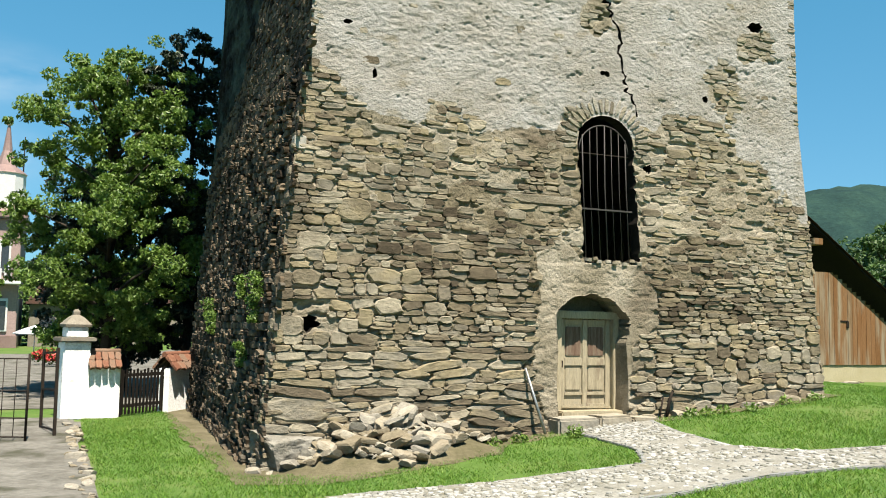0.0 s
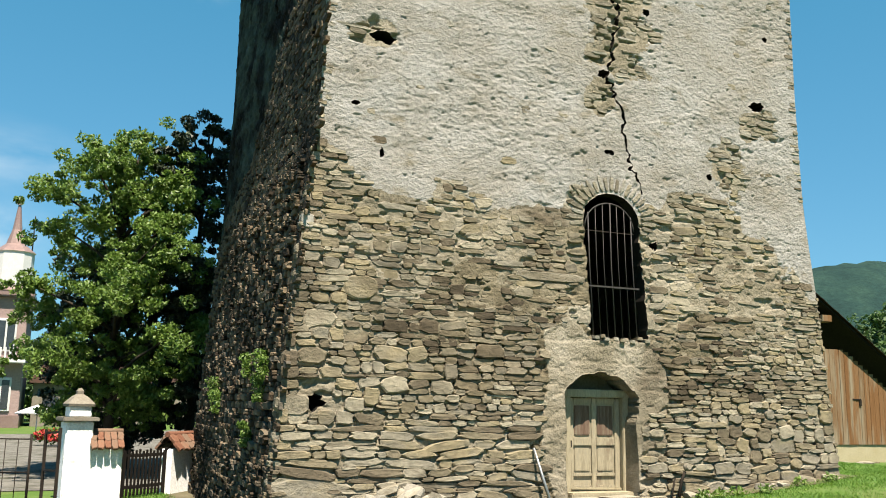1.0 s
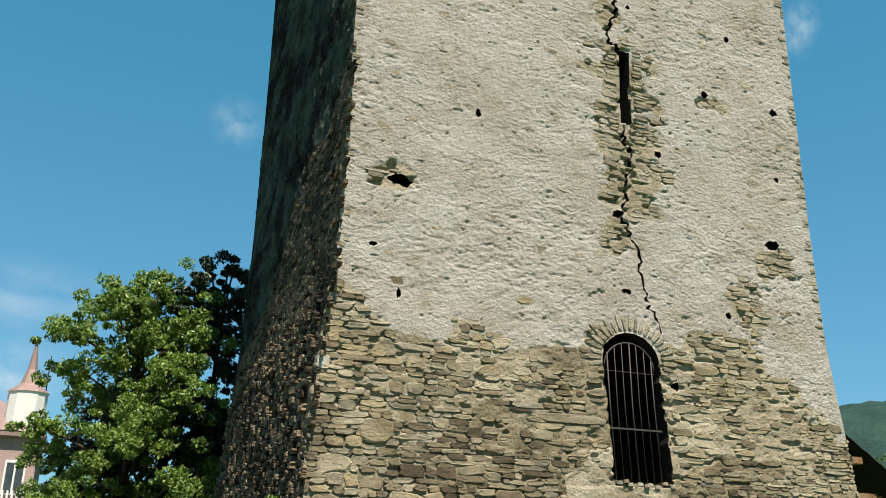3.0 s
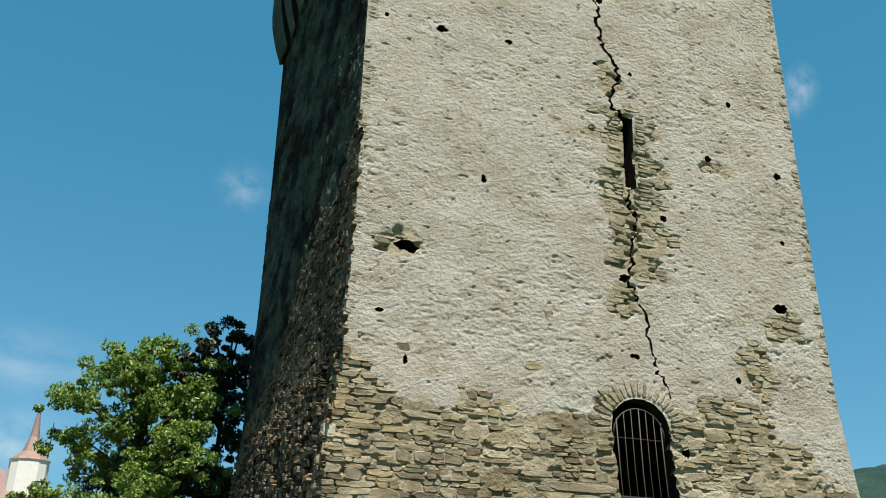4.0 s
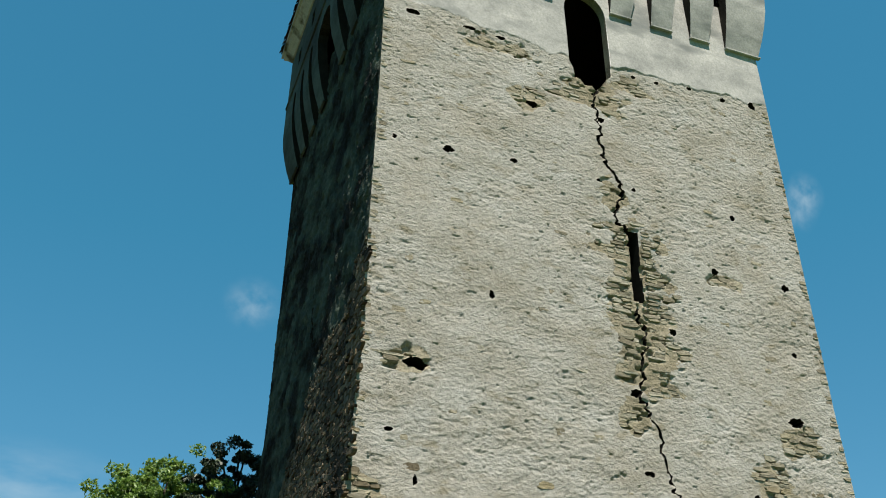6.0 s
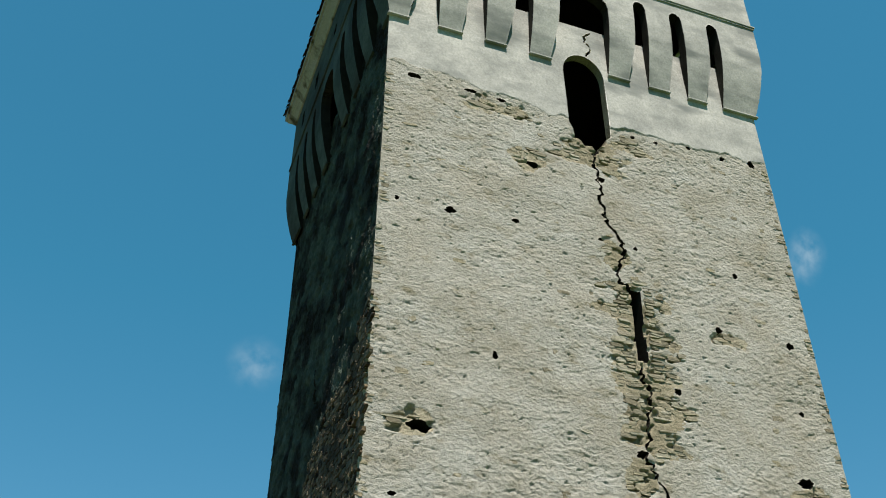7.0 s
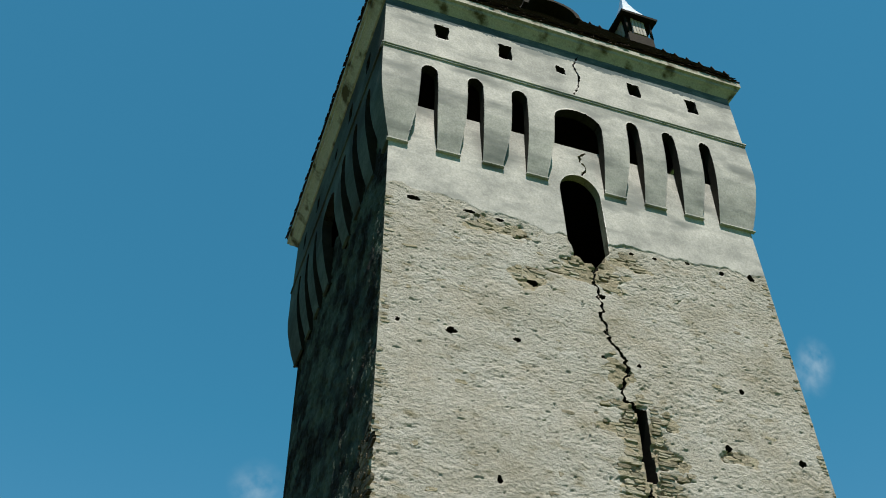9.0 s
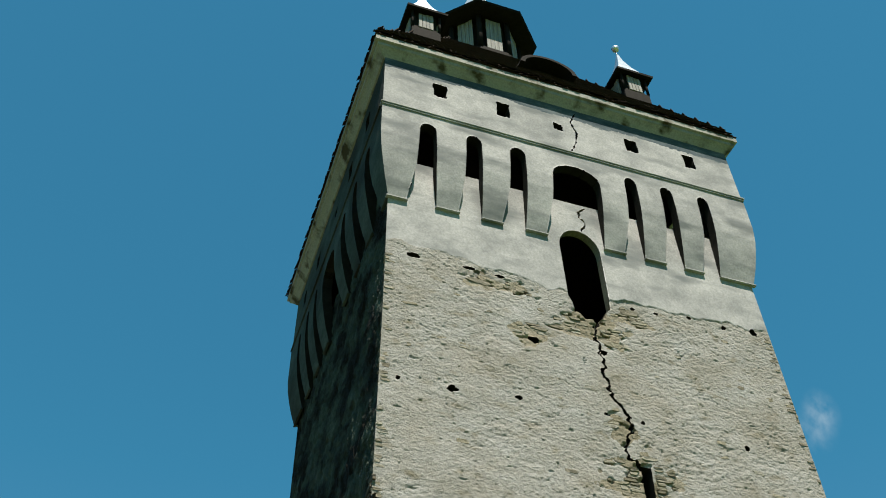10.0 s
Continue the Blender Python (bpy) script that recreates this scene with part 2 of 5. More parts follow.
    grass=material("grass_blades", [(0.0532, 0.137, 0.00912), (0.076, 0.182, 0.0137), (0.137, 0.22, 0.0266)], 0.6, 0.6, 0.0, 8, random_by="island", thin=0.4),
    earth=material("bare_trodden_earth", [(0.057, 0.0532, 0.0266), (0.0874, 0.076, 0.0456), (0.122, 0.106, 0.0684)], 1.5, 0.95, 0.7, 14),
    soil=material("lawn_soil", [(0.0456, 0.0874, 0.0152), (0.0608, 0.106, 0.0228), (0.0874, 0.11, 0.0342)], 0.8, 0.95, 0.6, 12),
    paving=material("dusty_pale_paving", [(0.076, 0.0722, 0.0608), (0.118, 0.112, 0.0988), (0.156, 0.149, 0.133)], 1.4, 0.95, 1.0, 9, distance=0.06, stain=((0.0532, 0.0532, 0.038), 1.6, 0.53, 0.68, (1, 1, 1))),
    cobble=material("pale_path_cobble", [(0.129, 0.125, 0.106), (0.205, 0.201, 0.182), (0.289, 0.287, 0.274), (0.167, 0.16, 0.133)], 3, 0.85, 0.4, 20, random_by="object"),
    cobbles=material("pale_path_cobbles", [(0.129, 0.125, 0.106), (0.205, 0.201, 0.182), (0.289, 0.287, 0.274), (0.167, 0.16, 0.133)], 3, 0.85, 0.4, 20, random_by="island"),
    grit=material("path_grit", [(0.152, 0.146, 0.125), (0.228, 0.222, 0.199)], 1.6, 0.95, 0.9, 22, distance=0.03, stain=((0.129, 0.118, 0.0874), 1.1, 0.52, 0.66, (1, 1, 1))),
    leaf=material("ash_tree_leaves", [(0.0654, 0.124, 0.0163), (0.101, 0.176, 0.0261), (0.157, 0.236, 0.049)], 0.9, 0.5, 0.0, 8, random_by="island", thin=0.42),
    # near-black leaves, with the shade they stand in painted into the colour
    dark_leaf=material("shade_dark_leaves", [(0.00608, 0.0144, 0.00456), (0.0106, 0.022, 0.00608), (0.0167, 0.0304, 0.0076)], 0.9, 0.55, 0.0, 8, random_by="island"),
    wood_leaf=material("woodland_leaves", [(0.0258, 0.0608, 0.0152), (0.0426, 0.0874, 0.0198), (0.0646, 0.114, 0.0289)], 0.9, 0.6, 0.0, 8, random_by="island", thin=0.3),
    bark=material("tree_bark", [(0.0266, 0.0213, 0.016), (0.0532, 0.0426, 0.0319)], 4, 0.95, 0.6, 18, stretch=(2, 2, 0.5)),
    # the blue-green tint puts distance haze into the hillside's colour
    hill=material("haze_tinted_hillside", [(0.00684, 0.0205, 0.0198), (0.0106, 0.0289, 0.0251), (0.0167, 0.0395, 0.0304)], 0.02, 0.95, 0.8, 0.16, distance=4.0),
    pink=material("pink_facade", [(0.236, 0.169, 0.16), (0.274, 0.203, 0.188)], 0.6, 0.9, 0.2, 8),
    white=material("white_painted_wood", [(0.446, 0.446, 0.434), (0.496, 0.496, 0.49)], 2, 0.6, 0.1, 20),
    glass=material("dark_window_glass", [(0.02, 0.025, 0.03), (0.04, 0.045, 0.05)], 1, 0.1, 0.0, 8),
    copper=material("pinkish_sheet_roof", [(0.198, 0.127, 0.113), (0.245, 0.169, 0.15)], 1.0, 0.4, 0.1, 10, metal=0.3),
    cream=material("cream_plinth", [(0.274, 0.236, 0.141), (0.321, 0.283, 0.188)], 1.5, 0.9, 0.3, 20),
    red=material("red_flowers", [(0.304, 0.0152, 0.0152), (0.418, 0.038, 0.0304)], 4, 0.6, 0.0, 20, random_by="island"),
    zinc=material("galvanised_steel", [(0.228, 0.236, 0.236), (0.342, 0.35, 0.35)], 8, 0.45, 0.1, 40, metal=0.8),
    soffit=material("lintel_timber", [(0.0942, 0.0798, 0.0565), (0.132, 0.113, 0.0798)], 3, 0.85, 0.4, 24),
)


# ---- small tools ----
rng = np.random.default_rng(7)


def lattice(i, j, seed):
    h = (i * 374761393 + j * 668265263 + seed * 974711) & 0xFFFFFFFF
    h = ((h ^ (h >> 13)) * 1274126177) & 0xFFFFFFFF
    return ((h ^ (h >> 16)) & 0xFFFF) / 65535.0


def vnoise(x, y, seed=0):
    x, y = np.asarray(x, float), np.asarray(y, float)
    i, j = np.floor(x).astype(np.int64), np.floor(y).astype(np.int64)
    u, v = x - i, y - j
    u, v = u * u * (3 - 2 * u), v * v * (3 - 2 * v)
    a, b, c, d = lattice(i, j, seed), lattice(i + 1, j, seed), lattice(i, j + 1, seed), lattice(i + 1, j + 1, seed)
    return (a * (1 - u) + b * u) * (1 - v) + (c * (1 - u) + d * u) * v


def fbm(x, y, seed=0, octaves=3):
    total, amp, norm = 0.0, 1.0, 0.0
    for k in range(octaves):
        total, norm = total + amp * vnoise(np.asarray(x) * 2**k, np.asarray(y) * 2**k, seed + k), norm + amp
        amp *= 0.5
    return total / norm


def mesh_of(name, verts, faces, mats, index=None, smooth=False):
    me = bpy.data.meshes.new(name)
    if isinstance(verts, np.ndarray) and isinstance(faces, np.ndarray):
        me.from_pydata(verts.tolist(), [], faces.tolist())
    else:
        me.from_pydata([tuple(v) for v in verts], [], [tuple(int(i) for i in f) for f in faces])
    for m in mats if isinstance(mats, (list, tuple)) else [mats]:
        me.materials.append(m)
    if index is not None:
        me.polygons.foreach_set("material_index", np.asarray(index, np.int32))
    if smooth:
        me.polygons.foreach_set("use_smooth", np.ones(len(me.polygons), bool))
    me.update()
    return me


def thing(name, label, category, m=None, group="", kind=""):
    ob = tagged(new(name), label, category, group, kind)
    ob.empty_display_size = 0.1
    if m is not None:
        ob.matrix_basis = m
    return ob


def part(name, bm, mat, parent=None, label=""):
    """Links a bmesh (or a mesh) as one object under a thing or a part."""
    if isinstance(bm, bmesh.types.BMesh):
        me = bpy.data.meshes.new(name)
        bm.to_mesh(me)
        bm.free()
        me.materials.append(mat)
    else:
        me = bm
    ob = new(name, me)
    ob.parent = parent
    if label:
        ob["label"] = label
    return ob


def box(bm, x0, x1, y0, y1, z0, z1, bevel=0.0, m=None):
    """A box with bevelled edges, added to bm."""
    made = bmesh.ops.create_cube(bm, size=1.0)["verts"]
    bmesh.ops.scale(bm, vec=(x1 - x0, y1 - y0, z1 - z0), verts=made)
    bmesh.ops.translate(bm, vec=((x0 + x1) / 2, (y0 + y1) / 2, (z0 + z1) / 2), verts=made)
    if bevel:
        edges = list({e for v in made for e in v.link_edges})
        made = list({v for f in bmesh.ops.bevel(bm, geom=edges, offset=bevel, segments=2, affect="EDGES")["faces"] for v in f.verts} | {v for v in made if v.is_valid})
    if m is not None:
        bmesh.ops.transform(bm, matrix=m, verts=[v for v in made if v.is_valid])
    return bm


def boxed(x0, x1, y0, y1, z0, z1, bevel=0.01, m=None):
    return box(bmesh.new(), x0, x1, y0, y1, z0, z1, bevel, m)


def tube(points, r0, r1=None, sides=8):
    """A tapering tube along points."""
    r1 = r0 if r1 is None else r1
    bm = bmesh.new()
    pts = [Vector(p) for p in points]
    rings = []
    for k, p in enumerate(pts):
        d = (pts[min(k + 1, len(pts) - 1)] - pts[max(k - 1, 0)]).normalized()
        q = d.to_track_quat("Z", "Y")
        r = r0 + (r1 - r0) * k / (len(pts) - 1)
        rings.append([bm.verts.new(p + q @ Vector((r * math.cos(a), r * math.sin(a), 0))) for a in np.linspace(0, 2 * math.pi, sides, endpoint=False)])
    for a, b in zip(rings, rings[1:]):
        for k in range(sides):
            f = bm.faces.new((a[k], a[(k + 1) % sides], b[(k + 1) % sides], b[k]))
            f.smooth = True
    bm.faces.new(rings[0][::-1])
    bm.faces.new(rings[-1])
    return bm


def lathe(profile, sides=16, turn=0.0):
    """A turned or many-sided form from (radius, height) pairs."""
    bm = bmesh.new()
    rings = [[bm.verts.new((r * math.cos(a + turn), r * math.sin(a + turn), z)) for a in np.linspace(0, 2 * math.pi, sides, endpoint=False)] for r, z in profile]
    for a, b in zip(rings, rings[1:]):
        for k in range(sides):
            bm.faces.new((a[k], a[(k + 1) % sides], b[(k + 1) % sides], b[k]))
    bm.faces.new(rings[0][::-1])
    bm.faces.new(rings[-1])
    return bm


def polygon_distance(poly):
    """Signed distance to a closed outline (inside: minus), for arrays."""
    pts = np.asarray(poly, float)

    def sd(u, z):
        d = np.full(np.shape(u), 1e9)
        inside = np.zeros(np.shape(u), bool)
        for (ax, ay), (bx, by) in zip(pts, np.roll(pts, -1, 0)):
            ex_, ey_ = bx - ax, by - ay
            t = np.clip(((u - ax) * ex_ + (z - ay) * ey_) / (ex_ * ex_ + ey_ * ey_), 0, 1)
            d = np.minimum(d, np.hypot(u - ax - t * ex_, z - ay - t * ey_))
            cross = (ay > z) != (by > z)
            with np.errstate(divide="ignore", invalid="ignore"):
                inside ^= cross & (u < (bx - ax) * (z - ay) / ((by - ay) if by != ay else 1e-9) + ax)
        return np.where(inside, -d, d)

    sd.bounds = (pts[:, 0].min(), pts[:, 0].max(), pts[:, 1].min(), pts[:, 1].max())
    return sd


def crack_distance(points, width):
    def sd(u, z):
        d = np.full(np.shape(u), 1e9)
        for (ax, ay), (bx, by) in zip(points, points[1:]):
            ex_, ey_ = bx - ax, by - ay
            t = np.clip(((u - ax) * ex_ + (z - ay) * ey_) / (ex_ * ex_ + ey_ * ey_), 0, 1)
            d = np.minimum(d, np.hypot(u - ax - t * ex_, z - ay - t * ey_))
        return d - width * (0.12 + 1.35 * vnoise(np.asarray(u) * 15, np.asarray(z) * 13, 77))

    p_ = np.asarray(points)
    sd.bounds = (p_[:, 0].min(), p_[:, 0].max(), p_[:, 1].min(), p_[:, 1].max())
    return sd


def arch(x0, x1, z0, zs, rise, n=10):
    """An opening's outline: upright sides to zs and a round head."""
    mid, half = (x0 + x1) / 2, (x1 - x0) / 2
    return [(x0, z0), (x1, z0)] + [(mid + half * math.cos(a), zs + rise * math.sin(a)) for a in np.linspace(0, math.pi, n)]


def wall_sheet(name, zs, lo, hi, count, place, relief, holes, mats, pick, closed=True):
    """A wall's face as one fine sheet, with openings cut through it and their sides running inwards. holes: (distance, depth)."""
    z1 = np.asarray(zs, float)
    s = np.linspace(0, 1, count)
    z = np.repeat(z1[:, None], count, 1)
    u = lo(z) + (hi(z) - lo(z)) * s[None]
    step = max((hi(z1[0]) - lo(z1[0])) / count, z1[1] - z1[0])
    which, near = np.zeros(u.shape, int), np.full(u.shape, 1e9)

    def nearest(u, z):
        best, idx = np.full(u.shape, 1e9), np.zeros(u.shape, int)
        for k, (sd, _) in enumerate(holes):
            a, b, c, d = sd.bounds
            sub = (u > a - 0.2) & (u < b + 0.2) & (z > c - 0.2) & (z < d + 0.2)
            if sub.any():
                v = sd(u[sub], z[sub])
                w = v < best[sub]
                hit = np.where(sub)
                hit = tuple(q[w] for q in hit)
                best[hit], idx[hit] = v[w], k
        return best, idx

    if holes:
        near, which = nearest(u, z)
        e = 0.004
        gu, gz_ = (nearest(u + e, z)[0] - near) / e, (nearest(u, z + e)[0] - near) / e
        snap = np.abs(near) < 0.6 * step
        inner = (s[None] > 0) & (s[None] < 1) & snap
        u, z = np.where(inner, u - near * gu, u), np.where(inner, z - near * gz_, z)
        near, which = nearest(u, z)
    edge = np.clip(np.minimum(s, 1 - s) * (hi(z1[0]) - lo(z1[0])) / 0.15, 0, 1)[None]
    off = relief(u, z) * edge
    outer = np.stack(place(u, z, off), -1).reshape(-1, 3)
    rows, n = u.shape
    ii = np.arange(rows * n).reshape(rows, n)
    cells = np.stack([ii[:-1, :-1], ii[:-1, 1:], ii[1:, 1:], ii[1:, :-1]], -1)
    cu = (u[:-1, :-1] + u[:-1, 1:] + u[1:, 1:] + u[1:, :-1]) / 4
    cz = (z[:-1, :-1] + z[:-1, 1:] + z[1:, 1:] + z[1:, :-1]) / 4
    verts, faces, index = [outer], [], []
    keep = np.ones(cu.shape, bool)
    if holes:
        dist, hole = nearest(cu, cz)
        keep = dist > 0
        depth = np.array([d for _, d in holes])
        deep = np.stack(place(u, z, -depth[which]), -1).reshape(-1, 3)
        verts.append(deep)
    faces.append(cells[keep])
    index.append(pick(cu, cz)[keep])
    if holes:
        total = rows * n
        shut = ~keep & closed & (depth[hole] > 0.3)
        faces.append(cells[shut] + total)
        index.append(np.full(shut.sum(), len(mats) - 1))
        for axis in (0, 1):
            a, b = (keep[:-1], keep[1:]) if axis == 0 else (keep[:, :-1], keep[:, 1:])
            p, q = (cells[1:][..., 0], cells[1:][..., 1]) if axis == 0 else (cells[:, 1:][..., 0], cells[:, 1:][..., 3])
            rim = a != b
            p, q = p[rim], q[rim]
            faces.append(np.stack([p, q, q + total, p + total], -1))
            # sides of these openings go near-black, their shade put into the colour
            painted_dark = np.isin(depth[which.ravel()[p]], (0.29, 0.45, 0.5, 0.9))
            index.append(np.where(painted_dark, len(mats) - 1, len(mats) - 2))
    allf = np.concatenate(faces)
    used, renumbered = np.unique(allf, return_inverse=True)
    me = mesh_of(name, np.concatenate(verts)[used], renumbered.reshape(allf.shape), mats, np.concatenate(index))
    me.polygons.foreach_set("use_smooth", np.arange(len(allf)) < len(faces[0]))
    return me


def stone_form(k=11, rough=0.17, power=0.0):
    """A unit stone seen from outside (x wide, z high, -y outwards): rings of an uneven outline."""
    ang = np.linspace(0, 2 * np.pi, k, endpoint=False) + rng.uniform(-0.2, 0.2, k)
    p = power or rng.uniform(2.8, 8.5)
    r = (np.abs(np.cos(ang)) ** p + np.abs(np.sin(ang)) ** p) ** (-1 / p) * 0.5 * (1 + rng.uniform(-rough, rough * 0.4, k))
    x, z = r * np.cos(ang), r * np.sin(ang)
    rings = []
    for scale, y in ((1.0, 1.0), (0.985, -0.6), (0.86, -1.0)):
        rings.append(np.stack([x * scale + rng.uniform(-0.01, 0.01, k), y + rng.uniform(-0.12, 0.12, k), z * scale + rng.uniform(-0.02, 0.02, k)], -1))
    faces = [(r0 * k + i, r0 * k + (i + 1) % k, (r0 + 1) * k + (i + 1) % k, (r0 + 1) * k + i) for r0 in (0, 1) for i in range(k)]
    return np.concatenate(rings), faces, tuple(range(2 * k, 3 * k))


FORMS = [stone_form() for _ in range(28)]


class Heap:
    """Many stones joined into one mesh."""

    def __init__(self):
        self.v, self.f, self.n = [], [], 0

    def add(self, form, m):
        v, quads, cap = form
        m = np.array(m)
        self.v.append(v @ m[:3, :3].T + m[:3, 3])
        self.f += [tuple(i + self.n for i in q) for q in quads] + [tuple(i + self.n for i in cap)]
        self.n += len(v)

    def mesh(self, name, mat):
        return mesh_of(name, np.concatenate(self.v), self.f, mat, smooth=False)


def form_mesh(name, form, mat):
    v, quads, cap = form
    return mesh_of(name, v, quads + [cap], mat)


# ---- the lie of the land, in the tower's axes ----
GX, GZ = [-60, -5.5, -2, 0, 3, 6, 9, 12, 16, 40], [-0.6, -0.55, -0.22, 0.0, 0.22, 0.5, 0.48, 0.3, 0.0, -0.2]


def land(x, y):
    g = np.interp(x, GX, GZ)
    w = np.clip((-6 - np.asarray(y, float)) / 12, 0, 1)
    w = w * w * (3 - 2 * w) * 0.8
    return g * (1 - w) + 0.1 * w


gs = np.concatenate([[-2500, -900, -400, -180, -90], np.arange(-50, -16, 4), np.arange(-16, 16, 0.5), np.arange(16, 50, 4), [90, 180, 400, 900, 2500]])
gx_, gy_ = np.meshgrid(gs, gs)
gzz = land(gx_, gy_) + 0.03 * (fbm(gx_ * 0.7, gy_ * 0.7, 3) - 0.5)
ng = len(gs)
gi = np.arange(ng * ng).reshape(ng, ng)
gcell = np.stack([gi[:-1, :-1], gi[:-1, 1:], gi[1:, 1:], gi[1:, :-1]], -1).reshape(-1, 4)
ground = new("ground", mesh_of("ground", np.stack([gx_, gy_, gzz], -1).reshape(-1, 3), gcell, M["soil"], smooth=True))
tagged(ground, "sloping green lawn ground round the old tower", "ground", kind="structure")


def laid(name, outline, step, lift, mat, label, category, frayed=0.08):
    """A sheet of another surface laid over the ground inside an outline."""
    sd = polygon_distance(outline)
    o = np.asarray(outline)
    xs, ys = np.arange(o[:, 0].min(), o[:, 0].max() + step, step), np.arange(o[:, 1].min(), o[:, 1].max() + step, step)
    x, y = np.meshgrid(xs, ys)
    i = np.arange(x.size).reshape(x.shape)
    c = np.stack([i[:-1, :-1], i[:-1, 1:], i[1:, 1:], i[1:, :-1]], -1)
    mid = sd((x[:-1, :-1] + x[1:, 1:]) / 2, (y[:-1, :-1] + y[1:, 1:]) / 2) < frayed * (fbm(x[:-1, :-1] * 2, y[:-1, :-1] * 2, 5) - 0.4)
    z = land(x, y) + lift + 0.012 * (fbm(x * 3, y * 3, 9) - 0.5)
    me = mesh_of(name, np.stack([x, y, z], -1).reshape(-1, 3), c[mid], mat, smooth=True)
    bm = bmesh.new()
    bm.from_mesh(me)
    bmesh.ops.delete(bm, geom=[v for v in bm.verts if not v.link_faces], context="VERTS")
    bm.to_mesh(me)
    bm.free()
    return tagged(new(name, me), label, category, kind="structure")


PATH = [(-6.5, -8.6), (-5.47, -8.27), (-3.7, -8.9), (-1.92, -9.1), (-1.46, -9.2), (-0.86, -8.2), (-0.70, -6.67), (-0.75, -5.75), (1.1, -5.75), (0.55, -7.3), (0.25, -9.0), (0.7, -9.95), (1.9, -10.3), (8, -12.5), (8, -13.6), (0.68, -11.33), (-0.95, -10.9), (-2.43, -11.1), (-5, -11.0), (-8, -9.9)]
laid("earth", [(-6.6, -6.7), (-5.6, -7.05), (-4.2, -7.15), (-2.6, -6.8), (-2.0, -6.1), (5.9, -5.95), (5.9, -5.2), (-5.9, -5.2), (-5.8, 5.5), (-6.35, 5.2), (-6.5, 2), (-6.75, -1), (-6.7, -4)], 0.06, 0.012, M["earth"], "bare stony earth along the tower's foot", "ground", 0.3)
laid("path", PATH, 0.12, 0.035, M["grit"], "pale cobbled path leading over the lawn to the door", "path")
laid("pavement", [(-8.95, 3.2), (-8.55, 1.9), (-8.62, -1.0), (-8.57, -3.4), (-8.52, -5.7), (-8.5, -7.5), (-8.2, -9.5), (-9.0, -14), (-30, -14), (-30, 3.2)], 0.12, 0.03, M["paving"], "dusty pale paved yard beside the lawn", "pavement")
laid("road", [(-45, 5.5), (12, 5.5), (12, 44), (-45, 44)], 1.0, 0.025, M["paving"], "dusty pale street behind the boundary wall", "road")

# ---- the tower ----
HALF = 5.335
LZ, LX = [-1, -0.25, 1.51, 3.34, 5.24, 6.73, 10.9, 15, 24], [6.35, 6.15, 5.95, 5.79, 5.61, 5.45, 5.37, 5.32, 5.30]
RZ, RX = [-1, 0.7, 2.1, 4.3, 6.1, 8.6, 24], [5.80, 5.72, 5.64, 5.52, 5.36, 5.29, 5.27]


def front_y(z):
    return HALF + 0.25 * np.clip(1 - np.asarray(z, float) / 6.5, 0, 1.3) ** 1.3


def left_x(z):
    return np.interp(z, LZ, LX)


BZ, BX = [-1, -0.3, 1.6, 3.3, 4.9, 7.1, 10, 14, 20], [5.78, 5.74, 5.64, 5.52, 5.41, 5.30, 5.21, 5.19, 5.22]


def side_x(u, z):
    """The shaded side's face, from its back edge to the front corner."""
    s = (np.asarray(u) + HALF) / (front_y(z) + HALF)
    back = np.interp(z, BZ, BX)
    return back + (left_x(z) - back) * s


def right_x(z):
    return np.interp(z, RZ, RX)


def on_front(u, z, off):
    return u, -(front_y(z) + off), z


def on_left(u, z, off):
    return -(side_x(u, z) + off), -u, z


tower = thing("church_tower", "tall square rubble-stone bell tower, half plastered, cracked and weathered", "tower")
EDGE_X, EDGE_Z = [-6, -5.4, -4.4, -3.4, -1.7, -0.5, 1.1, 2.2, 3.5, 4.2, 5.3, 6], [6.35, 6.3, 5.75, 5.6, 5.45, 5.9, 6.1, 6.35, 6.15, 5.5, 4.5, 4.5]


# where the plaster has fallen off round the crack, the openings and the scaffold holes: x, z, half width, half height
PATCHES = [(0.75, 9.4, 1.15, 1.8), (0.62, 11.2, 1.05, 1.5), (0.25, 13.0, 0.45, 0.6), (-0.1, 15.85, 1.2, 0.65), (-1.75, 15.2, 0.6, 0.4), (-2.6, 16.55, 1.3, 0.3), (1.1, 16.4, 0.7, 0.35), (4.3, 7.75, 0.6, 0.5), (3.3, 6.8, 0.75, 0.7),
           (2.9, 11.42, 0.7, 0.3), (-4.5, 8.3, 0.55, 0.3), (0.2, 8.0, 0.5, 0.6)]


def bare_patch(u, z):
    """Above 0 where the plaster is gone in a patch."""
    u, z = np.asarray(u, float), np.asarray(z, float)
    v = np.full(np.broadcast(u, z).shape, -1.0)
    for px, pz, rx, rz in PATCHES:
        v = np.maximum(v, 0.9 - np.hypot((u - px) / rx, (z - pz) / rz))
    v = v + 1.5 * (fbm(u * 2.1, z * 3.2, 24, 5) - 0.5)
    return np.where(z > band_edge(u) - 0.06, -1.0, v)


def plaster_gone(u, z):
    return np.maximum(np.clip((plaster_edge(u, z) - z) / 0.35, 0, 1), np.clip(bare_patch(u, z) / 0.4, 0, 1))


# remains of plaster smeared over the bare stones
SMEARS = [(3.7, 4.25, 1.3, 0.8), (2.2, 3.9, 0.7, 0.5), (-1.6, 5.3, 1.6, 0.5), (-3.6, 5.6, 0.9, 0.4), (-1.3, 3.7, 0.6, 0.3)]


def bareness(u, z):
    """0 where the plaster is whole, 1 where the stones lie bare."""
    smear = np.zeros(np.broadcast(u, z).shape)
    for px, pz, rx, rz in SMEARS:
